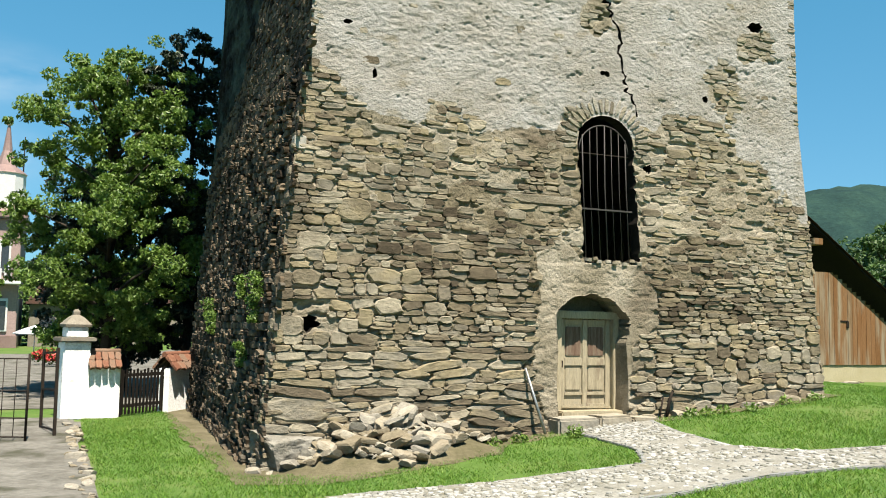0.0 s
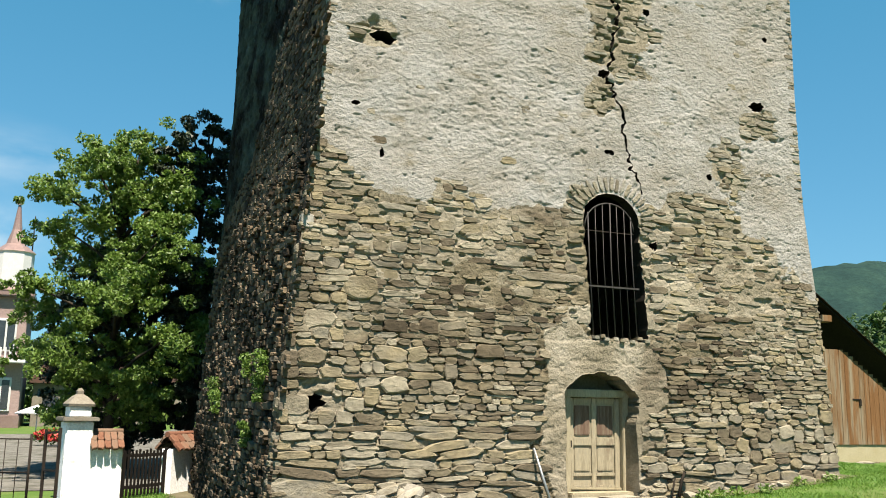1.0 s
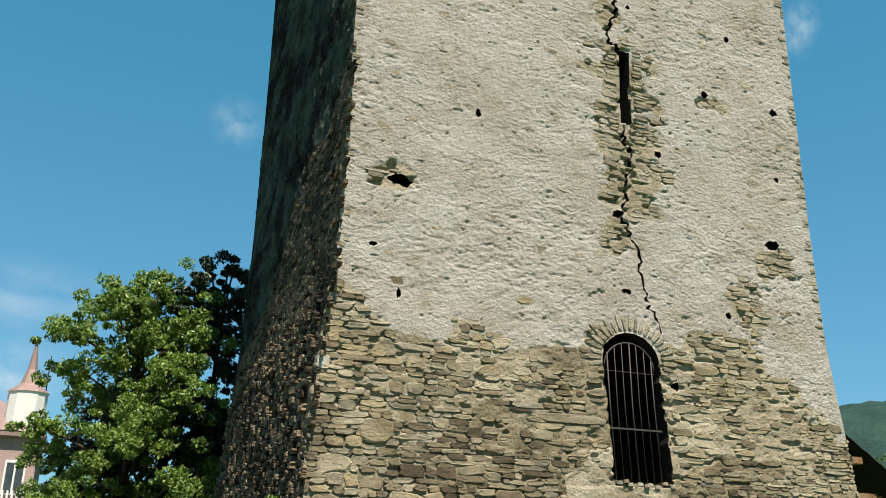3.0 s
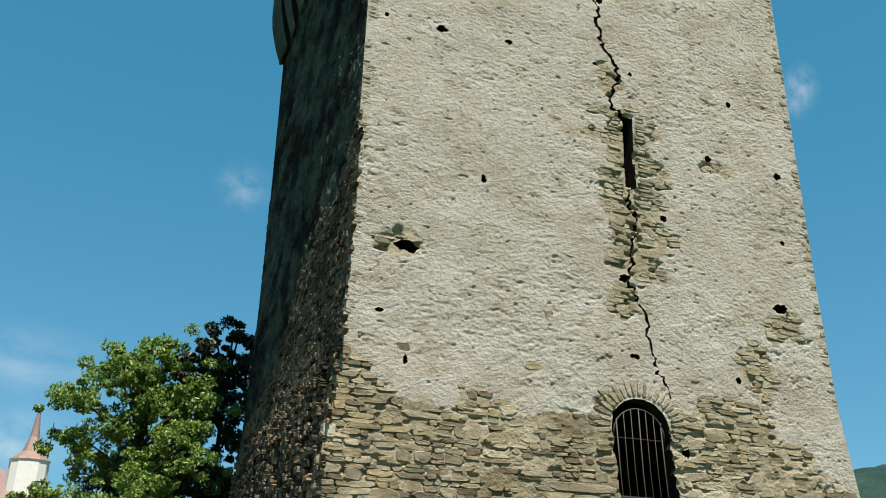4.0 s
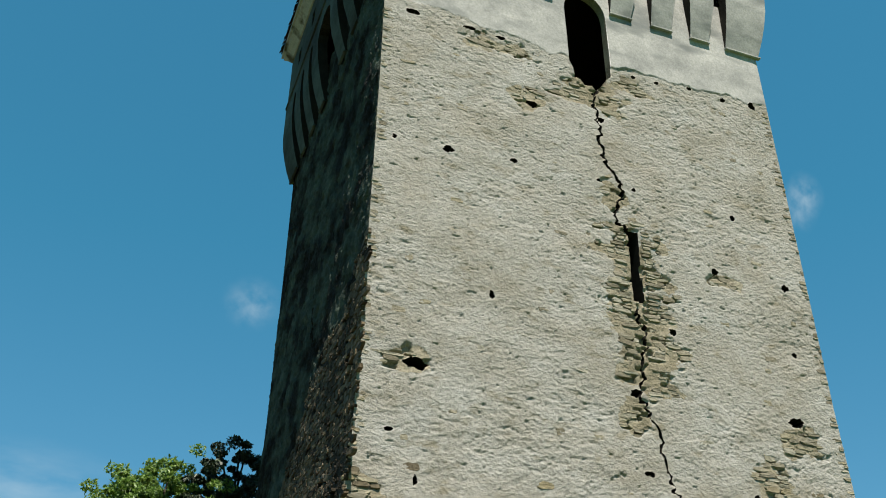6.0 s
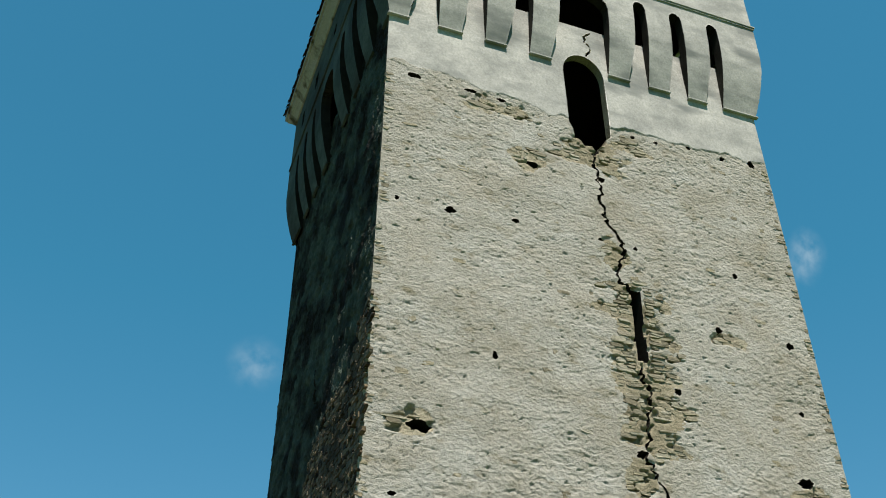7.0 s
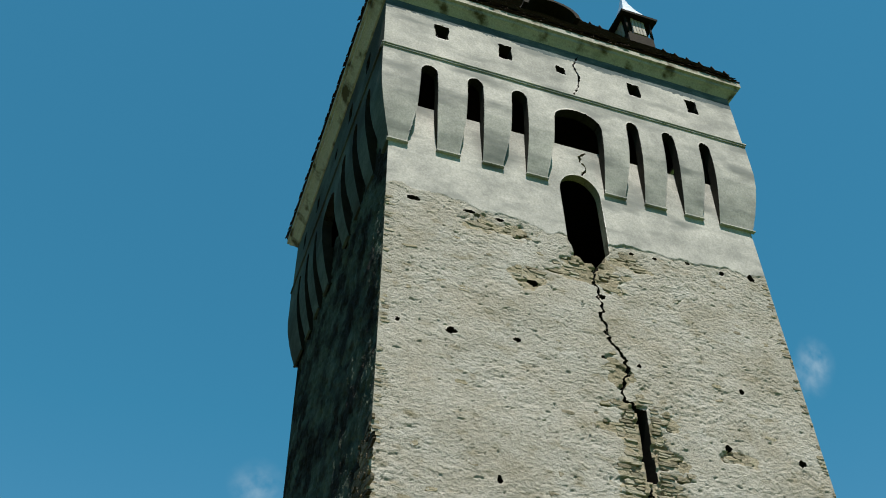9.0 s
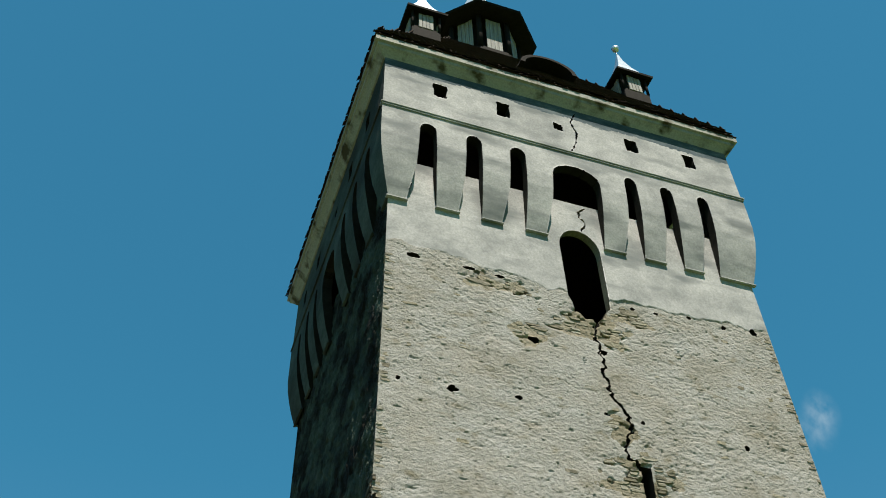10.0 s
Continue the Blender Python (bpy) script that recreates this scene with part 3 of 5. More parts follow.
        smear = np.maximum(smear, step_up(0.9 - np.hypot((u - px) / rx, (z - pz) / rz) + 1.5 * (fbm(np.asarray(u) * 2.0, np.asarray(z) * 2.6, 29, 4) - 0.5), 0.1, 0.45))
    return plaster_gone(u, z) * (1 - 0.75 * smear)


def plaster_edge(x, z):
    return np.interp(x, EDGE_X, EDGE_Z) + 1.5 * (fbm(np.asarray(x) * 1.3, np.asarray(z) * 1.6, 21, 4) - 0.5)


BAND_X, BAND_Z = [-5.4, -3.6, -2.2, -0.7, 0.8, 2.6, 5.3], [17.3, 17.2, 17.0, 16.82, 16.95, 16.95, 17.07]


def band_edge(u):
    return np.interp(u, BAND_X, BAND_Z) + 0.30 * (fbm(np.asarray(u) * 2.6, 1.0, 51, 5) - 0.5)


DOOR_ARCH = [(-0.72, 0.14), (0.80, 0.14), (0.82, 0.8), (0.80, 1.45), (0.86, 1.62), (0.93, 1.85), (0.85, 2.02), (0.66, 2.2), (0.40, 2.36), (0.05, 2.43), (-0.3, 2.36), (-0.55, 2.2), (-0.72, 2.02)]
jag = random.Random(3)
DOOR_ARCH = [p for a, b in zip(DOOR_ARCH, DOOR_ARCH[1:] + DOOR_ARCH[:1]) for p in ([a] if a[1] < 1.4 and b[1] < 1.6 else [a] + [(a[0] + (b[0] - a[0]) * f + jag.uniform(-0.035, 0.035), a[1] + (b[1] - a[1]) * f + jag.uniform(-0.035, 0.035)) for f in (0.33, 0.67)])]
WINDOW = arch(-0.20, 1.07, 3.0, 5.33, 0.56)
WINDOW[0], WINDOW[1] = (-0.09, 3.0), (1.15, 3.0)
WINDOW = [p for a, b in zip(WINDOW, WINDOW[1:] + WINDOW[:1]) for p in ([a] + [(a[0] + (b[0] - a[0]) * f + jag.uniform(-0.02, 0.02), a[1] + (b[1] - a[1]) * f) for f in np.linspace(0, 1, max(2, int(math.hypot(b[0] - a[0], b[1] - a[1]) / 0.11)))[1:-1]])]
SLIT = [(0.50, 10.42), (0.77, 10.45), (0.77, 12.15), (0.53, 12.23)]
TOP_OPENING = [(-0.60, 16.75), (-0.52, 16.6), (-0.45, 16.3), (-0.32, 16.26), (-0.2, 16.12), (0.0, 16.15), (0.08, 16.05), (0.25, 16.22), (0.38, 16.3), (0.42, 16.48), (0.55, 16.6), (0.55, 18.5)] + [(-0.04 + 0.59 * math.cos(a), 18.5 + 0.72 * math.sin(a)) for a in np.linspace(0.15, math.pi, 16)]
PUTLOGS = [(-4.32, 8.25, 0.24, 0.13), (4.20, 8.22, 0.22, 0.13), (-5.36, 1.77, 0.17, 0.15), (0.42, 6.72, 0.13, 0.06), (1.42, 4.92, 0.10, 0.10), (0.30, 8.33, 0.14, 0.10), (-3.73, 13.23, 0.13, 0.09),
           (-2.19, 13.35, 0.10, 0.07), (-2.79, 9.95, 0.07, 0.10), (3.49, 13.17, 0.08, 0.09), (4.63, 11.50, 0.11, 0.10), (4.53, 9.83, 0.07, 0.07), (2.71, 11.56, 0.12, 0.09), (-4.92, 13.28, 0.06, 0.06),
           (-0.08, 13.36, 0.09, 0.05), (0.80, 13.30, 0.05, 0.06), (-1.67, 15.08, 0.16, 0.11), (0.12, 15.14, 0.10, 0.09), (1.38, 9.85, 0.09, 0.08), (-4.65, 16.90, 0.19, 0.09), (1.20, 16.80, 0.07, 0.06), (1.86, 16.80, 0.07, 0.06),
           (2.85, 16.93, 0.07, 0.06), (3.87, 16.88, 0.08, 0.08), (4.78, 16.92, 0.11, 0.13), (-3.21, 16.89, 0.16, 0.06), (-2.40, 16.86, 0.13, 0.06), (-4.8, 6.95, 0.08, 0.05), (-4.3, 6.1, 0.05, 0.10), (2.85, 6.5, 0.07, 0.08)]
CRACK = [(1.16, 5.95), (1.05, 6.25), (0.86, 6.61), (0.80, 7.1), (0.76, 7.51), (0.60, 7.97), (0.40, 8.2), (0.55, 8.9), (0.70, 9.5), (0.60, 10.3)]
CRACK_TOP = [(0.52, 12.2), (0.27, 12.3), (0.36, 12.8), (0.53, 13.2), (0.40, 13.5), (0.21, 13.77), (0.03, 14.4), (0.06, 15.0), (0.0, 15.6), (0.12, 16.2)]


def jagged(points, seed):
    """A crack's line broken into short steps, as it runs round the stones."""
    r = random.Random(seed)
    line = [points[0]]
    for (ax, az), (bx, bz) in zip(points, points[1:]):
        n = max(2, int(math.hypot(bx - ax, bz - az) / 0.10))
        line += [(ax + (bx - ax) * k / n + r.uniform(-0.075, 0.075), az + (bz - az) * k / n + r.uniform(-0.03, 0.03)) for k in range(1, n)] + [(bx, bz)]
    return line


def ragged(x, z, a, b, seed):
    """The broken outline of a scaffold hole."""
    r = random.Random(seed)
    return [(x + a * math.cos(t) * r.uniform(0.62, 1.22), z + b * math.sin(t) * r.uniform(0.62, 1.22)) for t in np.linspace(0, 2 * math.pi, 17, endpoint=False)]


front_holes = [(polygon_distance(DOOR_ARCH), 0.82), (polygon_distance(WINDOW), 0.29), (polygon_distance(SLIT), 0.9), (polygon_distance(TOP_OPENING), 0.22)]
front_holes += [(crack_distance(jagged(CRACK, 5), 0.031), 0.5), (crack_distance(jagged(CRACK_TOP, 6), 0.042), 0.5), (crack_distance(jagged([(0.1, 19.25), (0.25, 19.6), (0.12, 19.9), (0.3, 20.2)], 7), 0.035), 0.12)]
front_holes += [(polygon_distance(ragged(x, z, a, b, k)), 0.45) for k, (x, z, a, b) in enumerate(PUTLOGS)]


DOOR_PLASTER = polygon_distance([(-1.0, 2.3), (-1.1, 3.1), (-0.5, 3.35), (-0.15, 2.98), (1.25, 2.95), (1.5, 2.5), (1.55, 1.9), (0.95, 1.5), (0.78, 0.3), (0.68, 0.2), (-0.95, 0.2), (-1.2, 1.0)])
# smoke-browned, damp stretches of the masonry beside the door and under the window
BROWNED = [(-1.9, 3.1, 1.9, 1.35), (2.4, 2.75, 1.7, 0.9), (-0.6, 4.2, 1.3, 0.9), (-0.9, 0.9, 0.5, 0.8)]


def browned(u, z):
    u, z = np.asarray(u, float), np.asarray(z, float)
    v = np.full(np.broadcast(u, z).shape, -1.0)
    for px, pz, rx, rz in BROWNED:
        v = np.maximum(v, 1 - np.hypot((u - px) / rx, (z - pz) / rz))
    return (v + 1.3 * (fbm(u * 1.6, z * 2.0, 27, 4) - 0.5) > 0.12) & (DOOR_PLASTER(u, z) > 0.04)


def step_up(v, a, b):
    t = np.clip((v - a) / (b - a), 0, 1)
    return t * t * (3 - 2 * t)


def front_relief(u, z):
    swell = 0.05 * (fbm(u * 0.9, z * 0.9, 35, 2) - 0.5)
    worn = np.clip(fbm(u * 0.7, z * 0.9, 33, 3) * 3.2 - 1.1, 0.12, 1.0)
    plaster = 0.014 * (fbm(u * 7, z * 10, 31, 4) - 0.5) - 0.010 * worn * step_up(fbm(u * 8, z * 17, 41, 3), 0.58, 0.66) - 0.009 * worn * step_up(fbm(u * 1.8, z * 4.6, 43, 5), 0.60, 0.64) - 0.03 * step_up(fbm(u * 7, z * 19, 45, 2), 0.82, 0.88)
    wrinkle = fbm(u * 2.6, z * 5.5, 53, 4)
    flaky = step_up(fbm(u * 1.1, z * 1.7, 55, 3), 0.46, 0.60)
    plaster = plaster - 0.015 * flaky * np.exp(-((wrinkle - 0.47) / 0.013) ** 2) + 0.006 * flaky * (step_up(wrinkle, 0.47, 0.49) - 0.5)
    low = step_up(3.3 - np.asarray(z), 0.0, 0.9)
    joint = -0.006 - 0.024 * low + (0.035 + 0.02 * low) * (fbm(u * 8, z * 13, 47, 3) - 0.5) - (0.05 + 0.03 * step_up(np.asarray(z), 6.6, 7.2)) * step_up(fbm(u * 4, z * 10, 49, 2), 0.60, 0.67)
    joint = np.where(DOOR_PLASTER(u, z) < 0.05, 0.006 + 0.3 * joint, joint)
    bare = bareness(u, z)
    high = step_up(np.asarray(z), 6.6, 7.2)
    wall = swell + plaster * (1 - bare) + bare * (joint - 0.010 * high)
    return np.where(z > band_edge(u), 0.014 + 0.012 * (fbm(u * 2, z * 2, 61) - 0.5), wall)


def front_pick(u, z):
    bare = np.where(browned(u, z), 3, 1)
    return np.where(z > band_edge(u), 2, np.where(plaster_gone(u, z) > 0.3 + 0.5 * fbm(u * 5, z * 6, 57, 2), bare, 0)).astype(int)


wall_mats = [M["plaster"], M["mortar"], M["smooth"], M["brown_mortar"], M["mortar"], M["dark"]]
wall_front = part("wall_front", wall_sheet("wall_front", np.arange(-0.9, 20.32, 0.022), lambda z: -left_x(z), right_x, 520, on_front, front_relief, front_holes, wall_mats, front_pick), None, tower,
                  "sunlit front wall of bare rubble below, grey lime plaster above")


def left_bare(u, z):
    # u runs from the back (-) to the front (+)
    return z < 6.2 + 0.45 * (u + 5) + 1.6 * (fbm(u * 0.8, z * 0.8, 71) - 0.5)


def left_relief(u, z):
    rough = 0.07 * (fbm(u * 5, z * 6, 81, 3) - 0.5) + 0.07 * (fbm(u * 13, z * 8, 83, 3) - 0.5) - 0.05 * step_up(fbm(u * 6, z * 3.5, 87, 3), 0.56, 0.66)
    return rough + 0.10 * (fbm(u * 0.6, z * 0.6, 85, 2) - 0.5) - 0.03 * left_bare(u, z)


left_holes = [(crack_distance([(0.1, 12.2), (0.3, 11.2), (0.6, 10.1)], 0.05), 0.4), (polygon_distance(ragged(3.4, 9.6, 0.1, 0.12, 91)), 0.4), (polygon_distance(ragged(-2.6, 13.4, 0.09, 0.1, 92)), 0.4)]
# these dark, teal-tinted surfaces carry the side wall's shade in their colour
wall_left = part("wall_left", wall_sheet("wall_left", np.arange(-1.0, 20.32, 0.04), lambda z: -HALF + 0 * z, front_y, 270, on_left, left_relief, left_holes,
                 [M["shade_dark_plaster"], M["joint"], M["shade_stones"], M["dark"]], lambda u, z: np.where(left_bare(u, z), 1, 0)), None, tower, "shaded side wall of weathered stones and plaster, shade painted into them")
plain = lambda u, z: 0.02 * (fbm(u * 2, z * 2, 97) - 0.5)
part("wall_right", wall_sheet("wall_right", np.arange(-1.0, 22.4, 0.4), lambda z: -front_y(z), lambda z: HALF + 0 * z, 30, lambda u, z, off: (right_x(z) + off, u, z), plain, [], [M["plaster"]], lambda u, z: np.zeros(u.shape, int)), None, tower)
part("wall_back", wall_sheet("wall_back", np.arange(-1.0, 22.4, 0.4), lambda z: -right_x(z), lambda z: np.interp(z, BZ, BX), 30, lambda u, z, off: (-u, HALF + off, z), plain, [], [M["shade_dark_plaster"]], lambda u, z: np.zeros(u.shape, int)), None, tower)


# machicolated parapet: curved piers that carry it, slots between them
def parapet_out(z):
    return np.interp(z, [18.75, 18.9, 19.3, 19.8, 20.3, 20.8, 22.05, 22.06, 24.2], [0.05, 0.09, 0.19, 0.29, 0.37, 0.41, 0.42, 0.40, 0.40])


NICHES = [(-4.83, -4.05, -4.60, -4.13), (-3.43, -2.80, -3.27, -2.82), (-2.23, -1.57, -1.98, -1.52), (-0.97, 0.70, -0.73, 0.72), (1.32, 1.92, 1.56, 1.94), (2.55, 3.14, 2.72, 3.12), (3.72, 4.26, 3.95, 4.32)]


def niche(b0, b1, t0, t1):
    wide = b1 - b0 > 1
    spring, top = (20.95, 21.45) if wide else (21.35, 21.62)
    mid, half = (t0 + t1) / 2, (t1 - t0) / 2
    head = [(mid + half * math.cos(a), spring + (top - spring) * math.sin(a)) for a in np.linspace(0, math.pi, 9)]
    return [(b0, 18.6), (b1, 18.6), (b1 - 0.0, 18.85), (b1 + (t1 - b1) * 0.75, 19.9)] + head + [(b0 + (t0 - b0) * 0.75, 19.9), (b0, 18.85)]


LOOPS = [(-4.0, 23.35, 0.21, 0.31), (-2.05, 23.28, 0.21, 0.33), (-0.30, 23.22, 0.14, 0.15), (2.14, 23.26, 0.19, 0.28), (4.14, 23.28, 0.19, 0.30)]


def loop(x, z, a, b):
    """A loophole with broken edges."""
    r = random.Random(int(100 * (x + 9)))
    square = [(x - a, z - b), (x + a, z - b), (x + a, z + b), (x - a, z + b)]
    return [(p + (q_ - p) * f + r.uniform(-0.03, 0.03), q + (t_ - q) * f + r.uniform(-0.03, 0.03)) for (p, q), (q_, t_) in zip(square, square[1:] + square[:1]) for f in (0.0, 0.25, 0.5, 0.75)]


def parapet(name, place, sides, mirror, mats, label):
    holes = [(polygon_distance([(mirror * x, z) for x, z in niche(*n)]), 0.30) for n in NICHES]
    holes += [(polygon_distance([(mirror * x, z) for x, z in loop(*l)]), 0.34) for l in LOOPS]
    if name == "parapet_front":
        holes.append((crack_distance([(0.35, 24.1), (0.15, 23.6), (0.3, 23.1), (0.2, 22.6), (0.0, 22.15)], 0.03), 0.1))
    # the top strip takes the second material: the cornice's shadow, painted on
    return part(name, wall_sheet(name, np.concatenate([[18.75], np.arange(18.79, 24.5, 0.04)]), lambda z: -sides(z), sides, 290, place,
                lambda u, z: 0.012 * (fbm(u * 1.4, z * 1.4, 101) - 0.5) + 0.006 * (fbm(u * 6, z * 6, 103) - 0.5), holes, mats, lambda u, z: (z > 23.80 - 0.012 * u + 0.30 * (fbm(u * 1.6, z * 2.2, 107, 4) - 0.5)).astype(int), closed=False), None, tower, label)


def reach(z):
    return 5.27 + parapet_out(z)


# slot and loophole sides are near-black, painting the shade within
parapet_front = parapet("parapet_front", lambda u, z, off: (u, -(HALF + parapet_out(z) + off), z), reach, 1, [M["smooth"], M["cornice_shade"], M["dark"], M["dark"]], "white-grey plastered machicolated parapet on curved piers")
# the left side's shade is also painted into this plaster
parapet_left = parapet("parapet_left", lambda u, z, off: (-(5.27 + parapet_out(z) + off), -u, z), lambda z: HALF + parapet_out(z), -1, [M["shade_parapet"], M["shade_parapet"], M["dark"], M["dark"]], "shaded plastered machicolated parapet")
for nm, place, side in (("parapet_right", lambda u, z, off: (5.27 + parapet_out(z), u, z), 1), ("parapet_back", lambda u, z, off: (-u, HALF + parapet_out(z), z), 1)):
    part(nm, wall_sheet(nm, np.arange(18.75, 24.2, 0.3), lambda z: -reach(z), reach, 12, place, lambda u, z: 0 * u, [], [M["smooth"]], lambda u, z: np.zeros(u.shape, int)), None, tower)
# little ledges under the piers, and the string course
piers = [(-5.35, -4.83)] + [(a[1], b[0]) for a, b in zip(NICHES, NICHES[1:])] + [(4.26, 5.36)]
for a, b in piers:
    part("pier_ledge", boxed(a - 0.02, b + 0.02, -HALF - 0.10, -HALF + 0.02, 18.70, 18.755, 0.012), M["smooth"], parapet_front)
    part("pier_ledge", boxed(-5.30 - 0.06, -5.30 + 0.02, a, b, 18.70, 18.755, 0.012), M["shade_parapet"], parapet_left)
part("string_course", boxed(-5.73, 5.73, -HALF - 0.48, -HALF - 0.30, 22.03, 22.10, 0.015), M["smooth"], parapet_front)
part("string_course", boxed(-5.71, 5.71, -HALF - 0.455, -HALF - 0.30, 21.97, 22.028, 0.012), M["smooth"], parapet_front)
part("string_course", boxed(-5.735, -5.60, -HALF - 0.30, 5.7, 22.0, 22.09, 0.015), M["shade_parapet"], parapet_left)


def square_ring(profile, mat, name, label=""):
    """A moulding that runs round the tower's four sides: (half width, height) pairs."""
    v, f = [], []
    for r, z in profile:
        v += [(-r, -r, z), (r, -r, z), (r, r, z), (-r, r, z)]
    for k in range(len(profile) - 1):
        for i in range(4):
            j = (i + 1) % 4
            f.append((4 * k + i, 4 * k + j, 4 * k + 4 + j, 4 * k + 4 + i))
    return part(name, mesh_of(name, v, f, mat), None, tower, label)


square_ring([(5.60, 24.24), (5.72, 24.26), (5.78, 24.33), (5.80, 24.36), (5.82, 24.38), (5.90, 24.46), (5.97, 24.51), (5.98, 24.62), (6.06, 24.64), (6.06, 24.84), (5.9, 24.9)], M["cornice"], "cornice", "flaking yellowish plastered cornice under the eaves")

# roof: steep pyramid with tiled courses
roof = part("roof", mesh_of("roof", [(-6.09, -6.09, 24.88), (6.09, -6.09, 24.88), (6.09, 6.09, 24.88), (-6.09, 6.09, 24.88), (-1.7, -1.7, 33.3), (1.7, -1.7, 33.3), (1.7, 1.7, 33.3), (-1.7, 1.7, 33.3)],
            [(0, 1, 5, 4), (1, 2, 6, 5), (2, 3, 7, 6), (3, 0, 4, 7), (4, 5, 6, 7), (3, 2, 1, 0)], M["tiles"]), None, tower, "steep pyramid roof of dark old tiles")
SLOPE = math.atan2(8.42, 4.44)


def tile_mesh():
    bm = bmesh.new()
    box(bm, -0.095, 0.095, 0.0, 0.34, 0.0, 0.022, 0.008)
    for v in bm.verts:
        if v.co.y < 0.05:
            v.co.y += 0.05 * (v.co.x / 0.095) ** 2
    me = bpy.data.meshes.new("tile")
    bm.to_mesh(me)
    bm.free()
    me.materials.append(M["tile"])
    return me


TILE = tile_mesh()
for side in (0, 3):
    turn = pose(0, 0, 0, 0, 0, -90 if side == 3 else 0)
    for row in range(2):
        for k in range(62):
            x = -6.06 + 0.195 * k + (0.1 if row else 0) + random.uniform(-0.012, 0.012)
            ob = part("tile", TILE, None, roof)
            ob.matrix_basis = turn @ pose(x, -6.15 + 0.12 * row + random.uniform(-0.02, 0.02), 24.90 + 0.235 * row + random.uniform(-0.06, 0.06), math.degrees(SLOPE) - 12 + random.uniform(-5, 5), random.uniform(-3, 3), random.uniform(-6, 6))
slab = Heap()
tv = np.array([(-0.09, 0, 0), (0.09, 0, 0), (0.09, 0.3, 0), (-0.09, 0.3, 0), (-0.09, 0, 0.03), (0.09, 0, 0.03), (0.09, 0.3, 0.03), (-0.09, 0.3, 0.03)])
tq = [(3, 2, 1, 0), (0, 1, 5, 4), (1, 2, 6, 5), (2, 3, 7, 6), (3, 0, 4, 7)]
for side in (0, 1, 2, 3):
    turn = pose(0, 0, 0, 0, 0, 90 * side)
    for row in range(2, 34):
        half = 6.14 - 0.25 * row * math.cos(SLOPE) * 1.0
        if half < 1.75:
            break
        for k in range(int(2 * half / 0.2)):
            slab.add((tv, tq, (4, 5, 6, 7)), turn @ pose(-half + 0.1 + 0.2 * k + (0.1 if row % 2 else 0), -half - 0.03, 24.9 + (6.14 - half) * math.tan(SLOPE), math.degrees(SLOPE) - 5 + random.uniform(-2, 2), 0, random.uniform(-3, 3)))
tagged(part("tile_cover", slab.mesh("tile_cover", M["tiles"]), None, roof), kind="stuff")
# half-round dormers under tiled hoods, on the front and the shaded slope
for m in (pose(-0.1, -5.0, 26.0), pose(-5.0, 0.1, 26.0, 0, 0, -90)):
    v, f = [], []
    for y in (-0.5, 2.6):
        for r in (1.0, 0.84):
            v += [(r * math.cos(a), y, 0.62 * r * math.sin(a)) for a in np.linspace(0, math.pi, 19)]
    for k in range(18):
        f += [(k, k + 1, 20 + k, 19 + k), (38 + k, 57 + k, 58 + k, 39 + k), (k, 38 + k, 39 + k, k + 1), (19 + k, 20 + k, 58 + k, 57 + k)]
    f += [(0, 19, 57, 38), (18, 56, 75, 37)]
    dormer = part("dormer", mesh_of("dormer", v, f, M["old_wood"]), None, tower, "half-round dormer with a dark overhanging hood")
    dormer.matrix_basis = m @ pose(0, 0, 0.72)
    board = boxed(-0.9, 0.9, 0.0, 0.06, -0.9, 0.52, 0.01)
    # near-black board paints the shade under the hood
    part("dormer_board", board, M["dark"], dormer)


def turret(x, y, z, r, h, sides, cap_h, name, label, face=0.0):
    """A boarded lantern: posts, pale shutters between dark gaps, overhanging eaves, sheet-metal cap and ball."""
    base = part(name, lathe([(r * 0.9, -1.6), (r, -1.5), (r, 0.0), (r * 0.92, 0.05)], sides, face), M["old_wood"], tower, label)
    base.matrix_basis = pose(x, y, z)
    # near-black solid core paints the dim inside behind the shutters
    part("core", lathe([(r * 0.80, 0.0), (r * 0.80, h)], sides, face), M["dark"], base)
    for k in range(sides):
        a, b = face + 2 * math.pi * k / sides, face + 2 * math.pi * (k + 1) / sides
        p, q = Vector((r * 0.96 * math.cos(a), r * 0.96 * math.sin(a), 0)), Vector((r * 0.96 * math.cos(b), r * 0.96 * math.sin(b), 0))
        part("post", tube([p, p + Vector((0, 0, h))], r * 0.075, r * 0.075, 6), M["old_wood"], base)
        d, mid = (q - p), (p + q) / 2
        ang = math.degrees(math.atan2(d.y, d.x))
        n = 4
        for i in range(n):
            wd = d.length * 0.54 / n
            o = (i - n / 2 + 0.5) * wd
            part("shutter_board", boxed(o - wd / 2 + 0.006, o + wd / 2 - 0.006, -0.03, 0.03, 0.06, h - 0.10 - random.uniform(0, 0.07), 0.006, Matrix.Translation(mid) @ pose(0, 0, 0, 0, 0, ang)), M["pale_boards"], base)
    part("eave_board", lathe([(r * 0.85, h - 0.05), (r * 1.42, h - 0.14), (r * 1.45, h - 0.05), (r * 1.2, h + 0.08)], sides, face), M["old_wood"], base)
    cap = part("cap", lathe([(r * 1.42, h - 0.03), (r * 0.92, h + 0.2 * cap_h), (r * 0.55, h + 0.45 * cap_h), (r * 0.26, h + 0.72 * cap_h), (r * 0.06, h + cap_h)], sides, face), M["sheet"], base, "bright sheet-metal cap")
    part("finial_rod", tube([(0, 0, h + cap_h * 0.98), (0, 0, h + cap_h * 1.12)], r * 0.05, r * 0.04), M["sheet"], cap)
